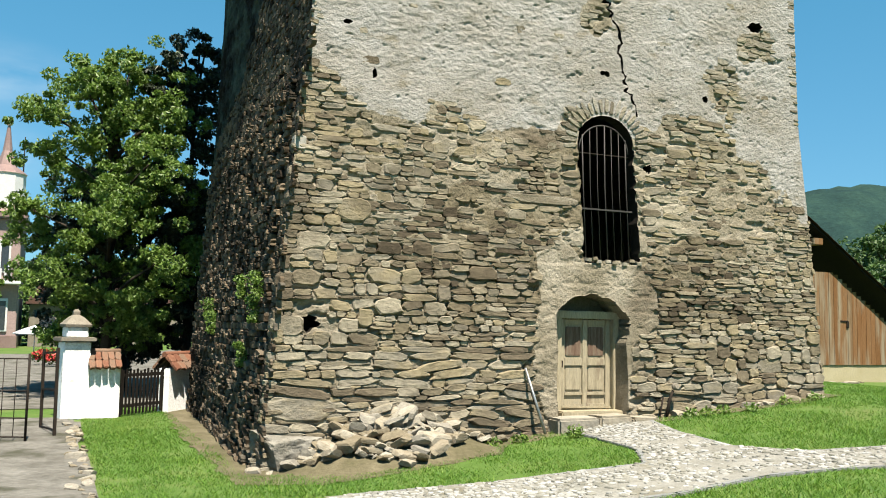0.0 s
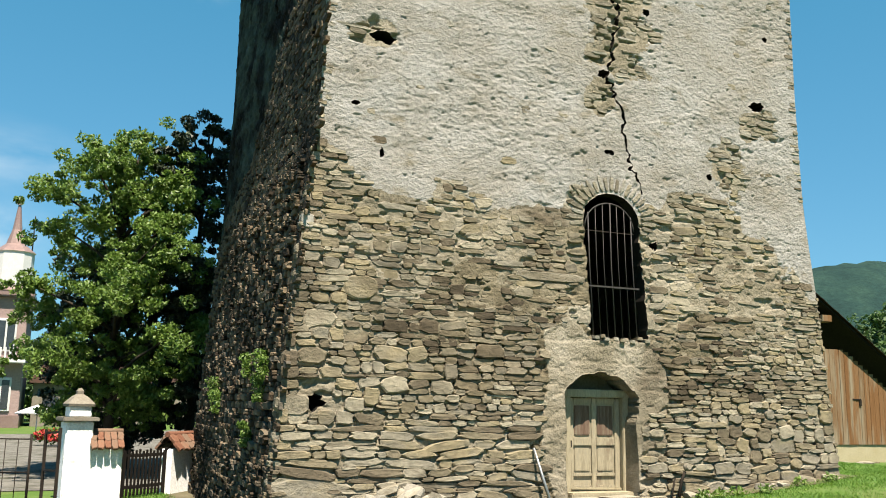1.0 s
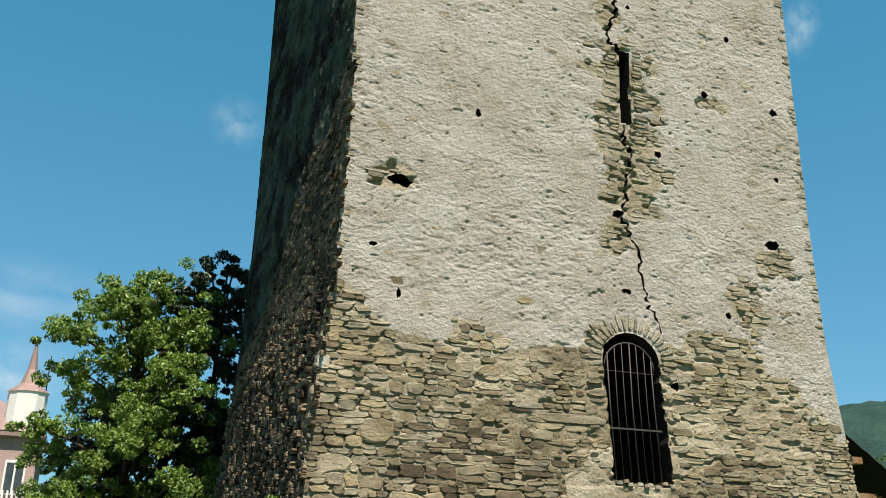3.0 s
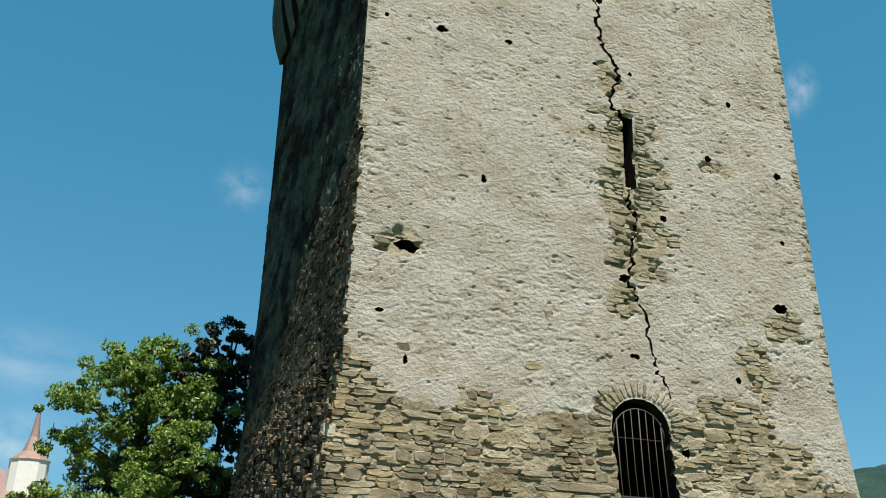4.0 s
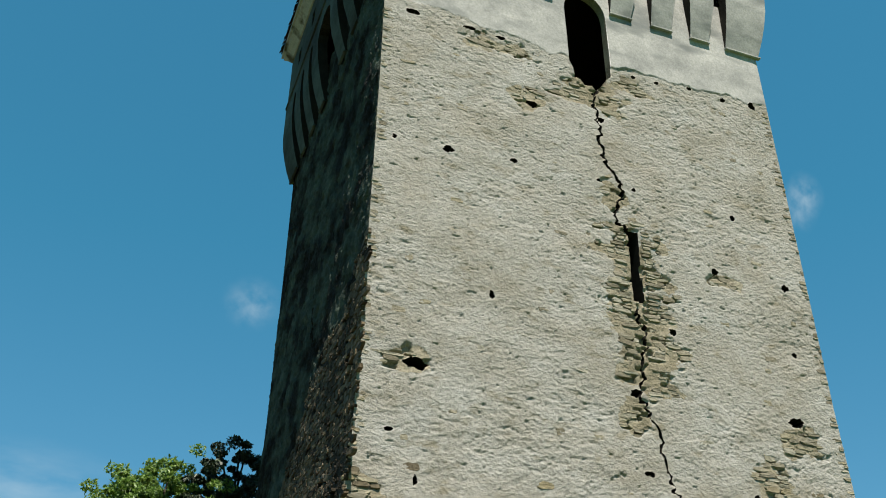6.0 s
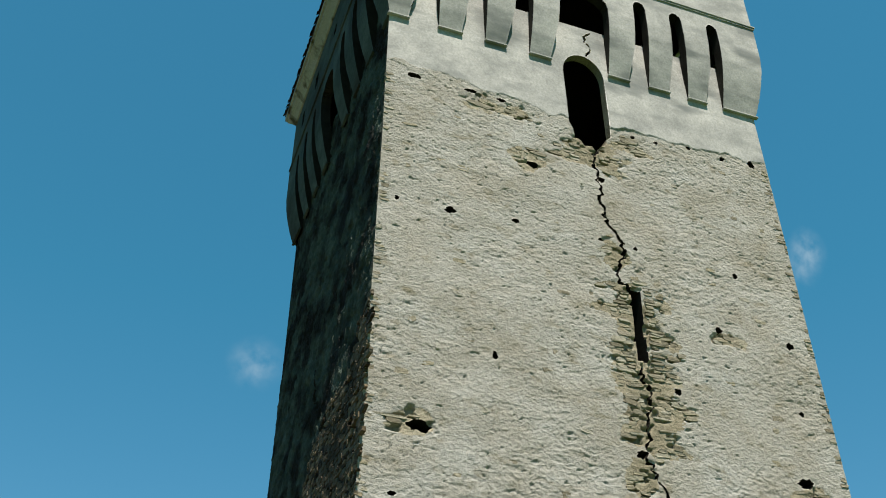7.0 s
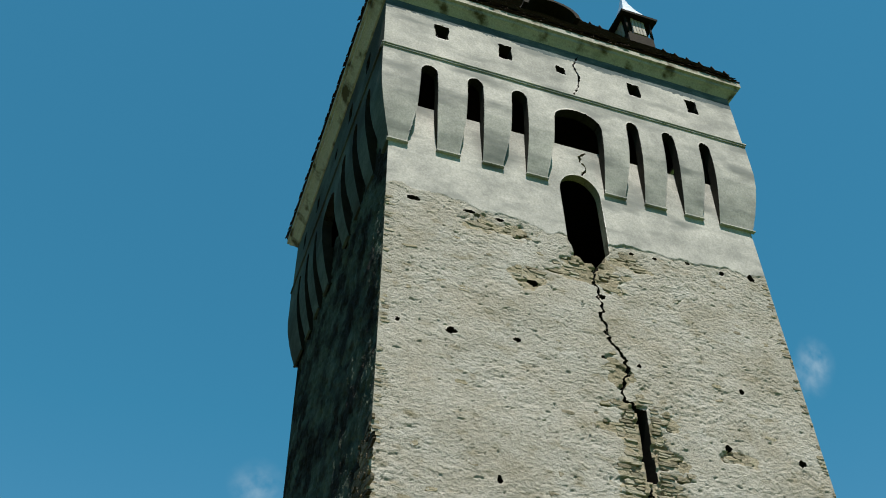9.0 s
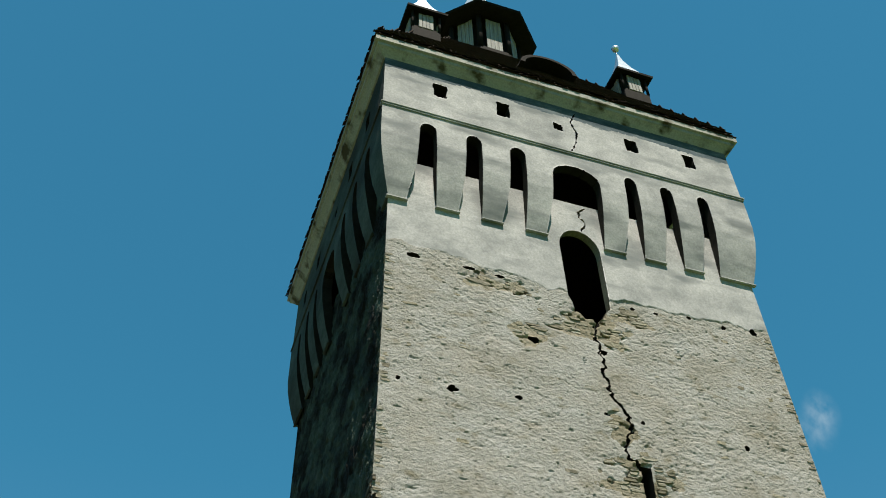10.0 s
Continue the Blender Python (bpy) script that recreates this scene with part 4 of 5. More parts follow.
    part("ball", lathe([(r * 0.22 * math.sin(t) + 0.002, h + cap_h * 1.2 - r * 0.22 * math.cos(t)) for t in np.linspace(0, math.pi, 9)], 14), M["sheet"], cap)
    return base


for sx in (-1, 1):
    for sy in (-1, 1):
        turret(4.0 * sx, 4.0 * sy, 28.6, 0.72, 1.05, 4, 2.1, "corner_turret", "small boarded corner turret with a bright metal cap", math.pi / 4)
turret(0, 0, 33.7, 1.75, 2.4, 8, 5.5, "lantern", "eight-sided boarded lantern on the roof", math.pi / 8)

# ---- door, window and their ironwork ----
Y0 = -5.30


def wide(x):
    return -0.55 + (x + 0.58) * 1.40 / 1.26


door = part("door", boxed(wide(-0.46), wide(0.56), Y0 + 0.24, Y0 + 0.29, 0.24, 1.94, 0.004), M["door"], tower, "weathered pale-green panelled wooden door")
for nm, x0, x1, z0, z1 in (("stile", -0.46, -0.36, 0.24, 1.94), ("stile", 0.46, 0.56, 0.24, 1.94), ("stile", 0.0, 0.09, 0.24, 1.94), ("rail", -0.358, -0.002, 1.84, 1.94), ("rail", -0.358, -0.002, 1.06, 1.20), ("rail", -0.358, -0.002, 0.50, 0.56), ("rail", -0.358, -0.002, 0.24, 0.34), ("rail", 0.092, 0.458, 1.84, 1.94), ("rail", 0.092, 0.458, 1.06, 1.20), ("rail", 0.092, 0.458, 0.50, 0.56), ("rail", 0.092, 0.458, 0.24, 0.34)):
    part(nm, boxed(wide(x0), wide(x1), Y0 + 0.205, Y0 + 0.238, z0, z1, 0.008), M["door"], door)
for x0, x1, z0, z1 in ((-0.33, -0.03, 1.25, 1.80), (0.12, 0.43, 1.25, 1.80), (-0.33, -0.03, 0.60, 1.02), (0.12, 0.43, 0.60, 1.02)):
    part("panel", boxed(wide(x0), wide(x1), Y0 + 0.222, Y0 + 0.24, z0, z1, 0.015), M["door_red"] if z0 > 1 else M["door"], door)
part("weather_board", boxed(wide(-0.46), wide(0.56), Y0 + 0.15, Y0 + 0.21, 0.25, 0.31, 0.02, pose(0, 0, 0, 0, 1.5, 0)), M["frame"], door)
part("latch", boxed(-0.40, -0.36, Y0 + 0.16, Y0 + 0.21, 1.02, 1.16, 0.01), M["iron"], door, "black iron latch")
frame_ = part("door_frame", boxed(wide(0.565), wide(0.68), Y0 + 0.10, Y0 + 0.27, 0.15, 2.06, 0.012), M["frame"], tower, "bleached timber door frame")
part("jamb", boxed(wide(-0.58), wide(-0.465), Y0 + 0.10, Y0 + 0.27, 0.15, 2.06, 0.012), M["frame"], frame_)
part("header", boxed(wide(-0.62), wide(0.70), Y0 + 0.08, Y0 + 0.27, 1.95, 2.10, 0.015), M["frame"], frame_)
part("threshold", boxed(wide(-0.58), wide(0.68), Y0 - 0.15, Y0 + 0.27, 0.10, 0.235, 0.02), M["frame"], frame_)
part("tympanum", mesh_of("tympanum", [(x, y, z) for y in (Y0 + 0.40, Y0 + 0.46) for x, z in [(-0.70, 2.1), (0.9, 2.1)] + [(0.1 + 0.8 * math.cos(a), 2.1 + 0.36 * math.sin(a)) for a in np.linspace(0.1, 3.04, 12)]],
     [tuple(range(14)), tuple(range(27, 13, -1))] + [(i, (i + 1) % 14, 14 + (i + 1) % 14, 14 + i) for i in range(14)], M["soffit"]), None, frame_, "plain boarded fill above the header")

for leaf in (door, frame_):
    leaf.matrix_basis = pose(0.035, 0.06, 0)

Y0 = -5.52
grille = part("window_grille", boxed(-0.15, 1.08, Y0 + 0.22, Y0 + 0.24, 4.03, 4.065, 0.004), M["bar_iron"], tower, "grey iron bars across the round-headed window")
for k in range(7):
    x = -0.06 + 0.165 * k
    top = 5.18 + 0.52 * math.sqrt(max(0.0, 1 - ((x - 0.43) / 0.60) ** 2))
    low = x + 0.10
    r_ = 0.013 if k in (0, 3, 6) else 0.007
    part("bar", tube([(low, Y0 + 0.24, 3.0), (x + 0.02, Y0 + 0.24 + random.uniform(-0.01, 0.01), 4.5), (x, Y0 + 0.24 + random.uniform(-0.02, 0.02), top)], r_, r_, 6), M["bar_iron"], grille)
part("hoop", tube([(0.43 + 0.56 * math.cos(a), Y0 + 0.25, 5.18 + 0.52 * math.sin(a)) for a in np.linspace(0.0, math.pi, 18)], 0.012, 0.012, 6), M["bar_iron"], grille)
part("crossbar", boxed(-0.10, 1.0, Y0 + 0.255, Y0 + 0.27, 5.12, 5.14, 0.003), M["iron"], grille)
# loose stones on the window's sill
for k in range(11):
    ob = part("sill_stone", boxed(-0.055, 0.055, -0.13, 0.13, -0.035, 0.035, 0.01), M["rubble"], wall_front)
    ob.matrix_basis = pose(0.0 + 0.113 * k, -5.33 + random.uniform(-0.04, 0.05), 3.01 + 0.03 * random.random() + (0.05 if k in (0, 1, 9) else 0), random.uniform(-8, 8), random.uniform(-6, 6), random.uniform(-9, 9))

# ---- stones of the front wall, in courses ----
PART_MESH = [form_mesh("stone", f, M["stone"]) for f in FORMS]
heap_front, heap_brown, heap_pale = Heap(), Heap(), Heap()
stone_parts = 0
HOLES_SD = [sd for sd, _ in front_holes]
HOLE_BOX = np.array([sd.bounds for sd in HOLES_SD])


def open_to_air(x, z, w, h):
    """How far a stone's outline keeps clear of every opening."""
    xs, zs = np.meshgrid(np.linspace(x - w / 2, x + w / 2, 9), (z - h / 2, z, z + h / 2))
    hit = np.where((HOLE_BOX[:, 0] < x + w) & (HOLE_BOX[:, 1] > x - w) & (HOLE_BOX[:, 2] < z + h) & (HOLE_BOX[:, 3] > z - h))[0]
    return min([1.0] + [float(HOLES_SD[k](xs, zs).min()) for k in hit])


def lay_front(x, z, w, h, face, lean=0.0, part_ok=True):
    """One stone, its outer side standing face metres before the wall's plane."""
    global stone_parts
    thick = 0.05
    swell = 0.05 * (float(fbm(x * 0.9, z * 0.9, 35, 2)) - 0.5)
    y = -float(front_y(z)) - face - swell + thick
    slope = math.degrees(math.atan2(float(front_y(z - 0.1) - front_y(z + 0.1)), 0.2))
    form = int(rng.integers(len(FORMS)))
    flip = -1 if rng.random() < 0.5 else 1
    m = pose(x, y, z, -slope + rng.uniform(-3, 3), lean, rng.uniform(-2, 2)) @ Matrix.Diagonal((w * flip, thick, h * (1 if rng.random() < 0.5 else -1), 1))
    if m.determinant() < 0:
        m = m @ Matrix.Diagonal((-1, 1, 1, 1))
    brown = bool(browned(x, z))
    if part_ok and not brown and stone_parts < 290 and z < 2.4 and x < -0.8:
        ob = part("stone", PART_MESH[form], None, wall_front)
        ob.matrix_basis = m
        stone_parts += 1
    else:
        (heap_brown if brown else heap_pale if z > 6.9 else heap_front).add(FORMS[form], m)


def stone_size(x, z):
    """Width and height of the next stone, by where it lies: boulders, slabs or thin courses."""
    if (x < -2.9 + 0.8 * math.sin(3 * z) and 1.35 < z < 3.0) or (x > 2.4 and z < 1.7):
        if rng.random() < 0.5:
            h = rng.uniform(0.12, 0.30)
            return h * rng.uniform(0.8, 2.2), h
    if z < 1.4:
        h = rng.uniform(0.055, 0.16)
        return h * rng.uniform(2.0, 7.5), h
    h = rng.uniform(0.05, 0.125) if rng.random() < 0.84 else rng.uniform(0.125, 0.2)
    return (h * rng.uniform(1.8, 6.0) if h < 0.125 else h * rng.uniform(1.0, 2.2)), h


# the stones are stacked where the wall stands lowest, so that the courses interlock
CELL = 0.05
left_end = -6.35
sky_z = np.full(int(12.2 / CELL), -0.75)
while True:
    i = int(np.argmin(sky_z))
    base = float(sky_z[i])
    if base > 16.8:
        break
    j = i
    while j < len(sky_z) and sky_z[j] <= base + 0.05:
        j += 1
    x = left_end + i * CELL
    w, h = stone_size(x, base)
    sides_z = [float(sky_z[k]) for k in (i - 1, j) if 0 <= k < len(sky_z)]
    if (j - i) * CELL < 0.24:
        h = float(np.clip(min(sides_z) - base, 0.05, 0.2))
    for q in sides_z:
        if abs(base + h - q) < 0.07 and q > base + 0.05:
            h = q - base
            break
    n_cells = max(2, min(int(round(min(w, 0.95) / CELL)), j - i))
    if j - i - n_cells < 3:
        n_cells = j - i
    if n_cells > 19:
        n_cells = 12
    w = n_cells * CELL
    if w < 0.16:
        h = min(h, 0.10)
    base = float(sky_z[i:i + n_cells].max())
    sky_z[i:i + n_cells] = base + h
    x0, x1 = x, x + w
    lo_x, hi_x = -float(left_x(base)) - rng.uniform(0.0, 0.05), float(right_x(base)) + rng.uniform(0.0, 0.05)
    x0, x1 = max(x0, lo_x), min(x1, hi_x)
    w = x1 - x0
    if w < 0.07:
        continue
    cx, cz = (x0 + x1) / 2, base + h / 2
    bare = float(bareness(cx, cz))
    if bare < 0.25:
        continue
    if float(DOOR_PLASTER(np.array(cx), np.array(cz))) < 0.06 or open_to_air(cx, cz, w, h) <= 0.0:
        continue
    patch = float(fbm(cx * 0.9 + 4, cz * 1.4, 121, 2))
    corner = cx < -4.9 or cx > 5.0
    keep_p = 0.99 if cz < 2.8 else (0.96 if patch < 0.56 else 0.6)
    if (cx - 3.7) ** 2 + 1.6 * (cz - 4.3) ** 2 < 0.9:
        keep_p *= 0.5
    if not corner and rng.random() > keep_p * (0.4 + 0.6 * bare):
        continue
    if cz < 2.8:
        face = rng.uniform(0.0, 0.042)
    elif cz < 7:
        face = rng.uniform(-0.008, 0.02) + (0.012 if corner else 0)
    else:
        face = rng.uniform(-0.022, 0.008)
    lay_front(cx + rng.uniform(-0.02, 0.02), cz + rng.uniform(-0.012, 0.012), w * rng.uniform(0.98, 1.08), h * rng.uniform(0.94, 1.12), face, rng.uniform(-4, 4) if h < 0.14 else rng.uniform(-11, 11))
# toothed corner stones high up on both edges
for side in (-1, 1):
    z = 6.2
    while z < 16.8:
        h = rng.uniform(0.06, 0.15)
        w = rng.uniform(0.08, 0.3)
        e = float(left_x(z)) if side < 0 else float(right_x(z))
        if rng.random() < 0.6:
            lay_front(side * (e + 0.006 - w / 2), z + h / 2, w, h * 0.8, rng.uniform(0.0, 0.016), rng.uniform(-3, 3), False)
        z += h
# broader stones that lie nearly flush with the plaster
for _ in range(60):
    x, zz = rng.uniform(-4.9, 4.9), rng.uniform(6.0, 16.6)
    w, h = rng.uniform(0.16, 0.42), rng.uniform(0.07, 0.17)
    if float(bareness(x, zz)) < 0.1 and zz < float(band_edge(x)) - 0.2 and open_to_air(x, zz, w, h) > 0.01:
        lay_front(x, zz, w, h, rng.uniform(-0.004, 0.004), rng.uniform(-8, 8), False)
# slabs stacked on both sides of the slit
for side, x0 in ((-1, 0.47), (1, 0.81)):
    zz = 10.2
    while zz < 12.3:
        h, w = rng.uniform(0.06, 0.11), rng.uniform(0.2, 0.42)
        cx = x0 + side * w / 2
        if open_to_air(cx, zz + h / 2, w, h * 0.9) > 0 and rng.random() < 0.85:
            lay_front(cx + side * rng.uniform(0, 0.06), zz + h / 2, w, h * rng.uniform(0.75, 1.0), rng.uniform(-0.01, 0.02), rng.uniform(-5, 5), False)
        zz += h
# thin stones set on edge round the window's head
for k in range(23):
    a = math.radians(-8 + 196 * k / 22)
    ln = rng.uniform(0.26, 0.36)
    cx, cz = 0.45 + (0.68 + ln / 2) * math.cos(a), 5.33 + (0.59 + ln / 2) * math.sin(a)
    y = -float(front_y(cz)) + 0.01
    heap_pale.add(FORMS[k % len(FORMS)], pose(cx, y, cz, 0, -math.degrees(a), 0) @ Matrix.Diagonal((ln, rng.uniform(0.02, 0.03), 0.085, 1)))
tagged(part("rubble_masonry", heap_front.mesh("rubble_masonry", M["stones"]), None, wall_front, "tan and grey rubble stones, flat-bedded and mortared"), kind="stuff")
tagged(part("brown_masonry", heap_brown.mesh("brown_masonry", M["brown_stones"]), None, wall_front, "browned flat-bedded rubble stones"), kind="stuff")
tagged(part("upper_masonry", heap_pale.mesh("upper_masonry", M["pale_stones"]), None, wall_front, "pale flat stones where the plaster has fallen"), kind="stuff")
# marked single stones: the round one, the pale block, the long pale slab
def single(name, x, z, w, h, proud, mat, label, form=None):
    ob = part(name, form_mesh(name, form or stone_form(14, 0.03), mat), None, wall_front, label)
    ob.matrix_basis = pose(x, -float(front_y(z)) - 0.028 + proud - 0.05 * (float(fbm(x * 0.9, z * 0.9, 35, 2)) - 0.5), z, -3, 0, 0) @ Matrix.Diagonal((w, proud, h, 1))
single("round_stone", -4.62, 3.69, 0.66, 0.44, 0.06, M["stone"], "flat rounded ochre stone", stone_form(16, 0.02, 2.2))
single("corner_block", -5.58, 4.75, 0.22, 0.26, 0.09, M["white_stone"], "pale dressed corner block")
single("long_slab", -0.95, 4.13, 1.5, 0.17, 0.035, M["mortar"], "long pale smeared slab")
single("corner_block", -5.72, 1.72, 0.55, 0.34, 0.10, M["stone"], "large squared corner stone")
single("corner_block", -5.45, 0.38, 1.25, 0.40, 0.09, M["stone"], "long grey footing slab", stone_form(14, 0.06, 7.0))
single("footing_slab", -3.6, 0.12, 1.1, 0.36, 0.12, M["stone"], "broad sloping footing slab")

# ---- stones of the shaded side ----
heap_left = Heap()
z = -0.9
while z < 11.5:
    h = float(rng.uniform(0.06, 0.15))
    u = -5.3
    while u < float(front_y(z)) - 0.05:
        w = float(np.clip(h * rng.uniform(1.0, 3.6), 0.1, 0.6))
        cu, cz = u + w / 2, z + h / 2
        if bool(left_bare(np.array(cu), np.array(cz))) and rng.random() < 0.93:
            X = float(side_x(cu, cz))
            slope = math.degrees(math.atan2(float(left_x(cz - 0.1) - left_x(cz + 0.1)), 0.2))
            m = Matrix.Translation((-X + 0.01, -cu, cz)) @ pose(0, 0, 0, 0, slope, -90) @ pose(0, 0, 0, rng.uniform(-4, 4), rng.uniform(-6, 6), rng.uniform(-5, 5)) @ Matrix.Diagonal((w - 0.005, rng.uniform(0.03, 0.12) if cu < float(front_y(cz)) - 0.5 and cz < 6 else rng.uniform(0.015, 0.04), h, 1))
            heap_left.add(FORMS[int(rng.integers(len(FORMS)))], m)
        u += w
    z += h
tagged(part("rubble_masonry", heap_left.mesh("rubble_masonry", M["shade_stones"]), None, wall_left, "small weathered stones standing proud, the wall's shade painted into them"), kind="stuff")


# ---- leaves and trees ----
def leaf_cloud(name, centres, radii, per, size, mat, seed, flat=0.7):
    """A crown: leaves of two bent halves each, gathered in clumps."""
    r = np.random.default_rng(seed)
    c = np.repeat(np.asarray(centres, float), per, 0)
    rad = np.repeat(np.asarray(radii, float), per)
    d = r.normal(size=c.shape)
    d /= np.linalg.norm(d, axis=1, keepdims=True)
    p = c + d * (rad * r.uniform(0.15, 1.0, len(c)) ** 0.5)[:, None] * [1, 1, flat]
    n = len(p)
    a = r.normal(size=(n, 3))
    a[:, 2] -= 0.3
    a /= np.linalg.norm(a, axis=1, keepdims=True)
    b = np.cross(a, r.normal(size=(n, 3)) + [0, 0, 1.2])
    b /= np.linalg.norm(b, axis=1, keepdims=True) + 1e-9
    nrm = np.cross(a, b)
    s = (size * r.uniform(0.6, 1.25, n))[:, None]
    v = np.stack([p - a * s * 0.5, p + b * s * 0.28 + nrm * s * 0.10, p + a * s * 0.5, p - b * s * 0.28 + nrm * s * 0.10], 1).reshape(-1, 3)
    i = np.arange(n)[:, None] * 4
    f = np.concatenate([i + [0, 1, 2], i + [0, 2, 3]])
    return mesh_of(name, v, f, mat)


def tree(name, x, y, height, spread, crown_low, clumps, per, leaf, mat, seed, label, trunk_r=0.22, lobes=0, tall=1.0):
    r = np.random.default_rng(seed)
    base = float(land(x, y))
    t = thing(name, label, "tree", pose(x, y, base - 0.05))
    trunk = part("trunk", tube([(0, 0, 0), (0.05, 0.04, height * 0.25), (-0.08, 0.05, height * 0.5), (0.04, -0.05, height * 0.88)], trunk_r, trunk_r * 0.15, 9), M["bark"], t)
    mid, half = (crown_low + height) / 2, (height - crown_low) / 2
    cs, rs = [], []
    ends = []
    for k in range(lobes):
        # branches that end in flat sprays of small clumps, with gaps between them
        h = (k + 0.5) / lobes * 1.9 - 0.92
        a, q = 2.4 * k + r.uniform(-0.5, 0.5), r.uniform(0.55, 1.08) if k % 4 else r.uniform(0.15, 0.5)
        rad = spread * q * math.sqrt(max(0.12, 1 - abs(h) ** 2.4)) * (1 - 0.2 * h)
        c0 = np.array([rad * math.cos(a), rad * math.sin(a), mid + half * h * r.uniform(0.9, 1.1)])
        ends.append(c0)
        size = r.uniform(0.6, 1.15) * spread / 2.8
        for _ in range(clumps // lobes):
            e = r.normal(size=3) * [size * 0.62, size * 0.62, size * 0.34]
            e[2] -= 0.12 * (e[0] ** 2 + e[1] ** 2)
            cs.append(tuple(c0 + e))
            rs.append(r.uniform(0.12, 0.38))
    for k in range(0 if lobes else clumps):
        d = r.normal(size=3)
        d /= np.linalg.norm(d)
        q = r.uniform(0.35, 1.0) ** 0.6
        wob = 0.75 + 0.5 * float(vnoise(d[0] * 2 + seed, d[1] * 2 + d[2] * 2, seed))
        cs.append((d[0] * spread * q * wob, d[1] * spread * q * wob, mid + d[2] * half * q * min(wob, 1.05)))
        rs.append(r.uniform(0.25, 0.78) * spread / 3.0 * tall * (110 / clumps) ** 0.33)
    for c in ends or [cs[k] for k in range(0, clumps, max(1, clumps // 14))]:
        c = Vector(c)
        z0 = max(height * 0.2, min(height * 0.7, c.z - 1.2))
        part("limb", tube([(0, 0, z0), (c.x * 0.45, c.y * 0.45, z0 + (c.z - z0) * 0.55), tuple(c)], trunk_r * 0.32, 0.02, 6), M["bark"], trunk)
    part("crown", leaf_cloud("crown", cs, rs, per, leaf, mat, seed + 1), None, t)
    return t


tree("ash_tree", -7.75, 9.2, 10.4, 2.55, 1.6, 880, 85, 0.14, M["leaf"], 5, "broad light-green leafy tree behind the boundary wall", lobes=40)
tree("shaded_tree", -5.2, 10.6, 13.3, 2.2, 0.8, 420, 130, 0.17, M["dark_leaf"], 8, "dense tree standing in the tower's shade, the shade painted into its leaves")
tree("shaded_tree", -7.0, 12.6, 8.3, 3.1, 0.3, 300, 130, 0.19, M["dark_leaf"], 9, "low tree behind the light-green one, shade painted into its leaves")

# ---- rubble heaped at the wall's foot ----
def boulder(seed, sub=2):
    bm = bmesh.new()
    bmesh.ops.create_icosphere(bm, subdivisions=sub, radius=0.5)
    off = seed * 7.13
    for v in bm.verts:
        n = noise.noise(v.co * 2.2 + Vector((off, off * 0.7, 3)))
        v.co *= 1 + 0.32 * n
        for ax in (Vector((1, 0.3, 0.2)).normalized(), Vector((-0.3, 1, 0.1)).normalized(), Vector((0.1, -0.2, 1)).normalized()):
            d = v.co.dot(ax)
            if abs(d) > 0.30:
                v.co -= ax * (d - math.copysign(0.30, d)) * 0.95
    return bm


BOULDERS = []
for k in range(9):
    bm = boulder(k)
    me = bpy.data.meshes.new("rubble_stone")
    bm.to_mesh(me)
    bm.free()
    me.materials.append(M["rubble"])
    BOULDERS.append(me)
r2 = random.Random(4)
placed = 0
for k in range(230):
    x = r2.gauss(-4.0, 0.75)
    edge = max(0.0, 1 - abs(x + 4.0) / 1.75)
    out = r2.uniform(0.0, 1.25) * max(0.3, edge)
    y = -float(front_y(0)) - 0.05 - out
    top = 0.85 * edge ** 0.7 * max(0.0, 1 - out / 1.25)
    s = r2.choice([0.12, 0.16, 0.2, 0.26, 0.32, 0.44]) * r2.uniform(0.8, 1.2)
    zz = float(land(x, y)) + top * r2.uniform(0.6, 1.0) + s * 0.10
    ob = new("rubble_stone", BOULDERS[k % 9])
    ob.matrix_basis = pose(x, y, zz, r2.uniform(-30, 30), r2.uniform(-30, 30), r2.uniform(0, 360)) @ Matrix.Diagonal((s * r2.uniform(1.1, 1.9), s * r2.uniform(0.8, 1.2), s * r2.uniform(0.3, 0.6), 1))
    tagged(ob, "pale broken rubble stone fallen at the foot of the wall", "stone", "rubble heap")
mound_x, mound_o = np.meshgrid(np.linspace(-5.9, -2.1, 40), np.linspace(-0.15, 1.4, 18))
mound_e = np.clip(1 - np.abs(mound_x + 4.0) / 1.85, 0, 1)
mound_y = -float(front_y(0)) - mound_o
mound_z = land(mound_x, mound_y) - 0.04 + 0.72 * mound_e ** 0.7 * np.clip(1 - mound_o / 1.35, 0, 1) + 0.06 * (fbm(mound_x * 5, mound_o * 5, 131) - 0.5)
mi = np.arange(mound_x.size).reshape(mound_x.shape)
mound = new("rubble_mound", mesh_of("rubble_mound", np.stack([mound_x, mound_y, mound_z], -1).reshape(-1, 3), np.stack([mi[:-1, :-1], mi[1:, :-1], mi[1:, 1:], mi[:-1, 1:]], -1).reshape(-1, 4), M["earth"], smooth=True))
tagged(mound, "mound of earth and broken mortar under the rubble", "mound", kind="stuff")
for k in range(34):
    x = r2.uniform(-6.3, 5.4)
    if -0.9 < x < 1.3:
        continue
    y = -float(front_y(0)) - r2.uniform(0.08, 0.25)
    s = r2.uniform(0.14, 0.34)
    ob = new("footing_stone", BOULDERS[k % 9])
    ob.matrix_basis = pose(x, y, float(land(x, y)) + s * 0.12, r2.uniform(-12, 12), r2.uniform(-12, 12), r2.uniform(0, 360)) @ Matrix.Diagonal((s * 1.6, s, s * 0.7, 1))
    tagged(ob, "loose tan stone at the tower's footing", "stone", "footing stones")
heel = new("mortar_footing", bpy.data.meshes.new("mortar_footing"))
bm = boulder(21, 4)
for v in bm.verts:
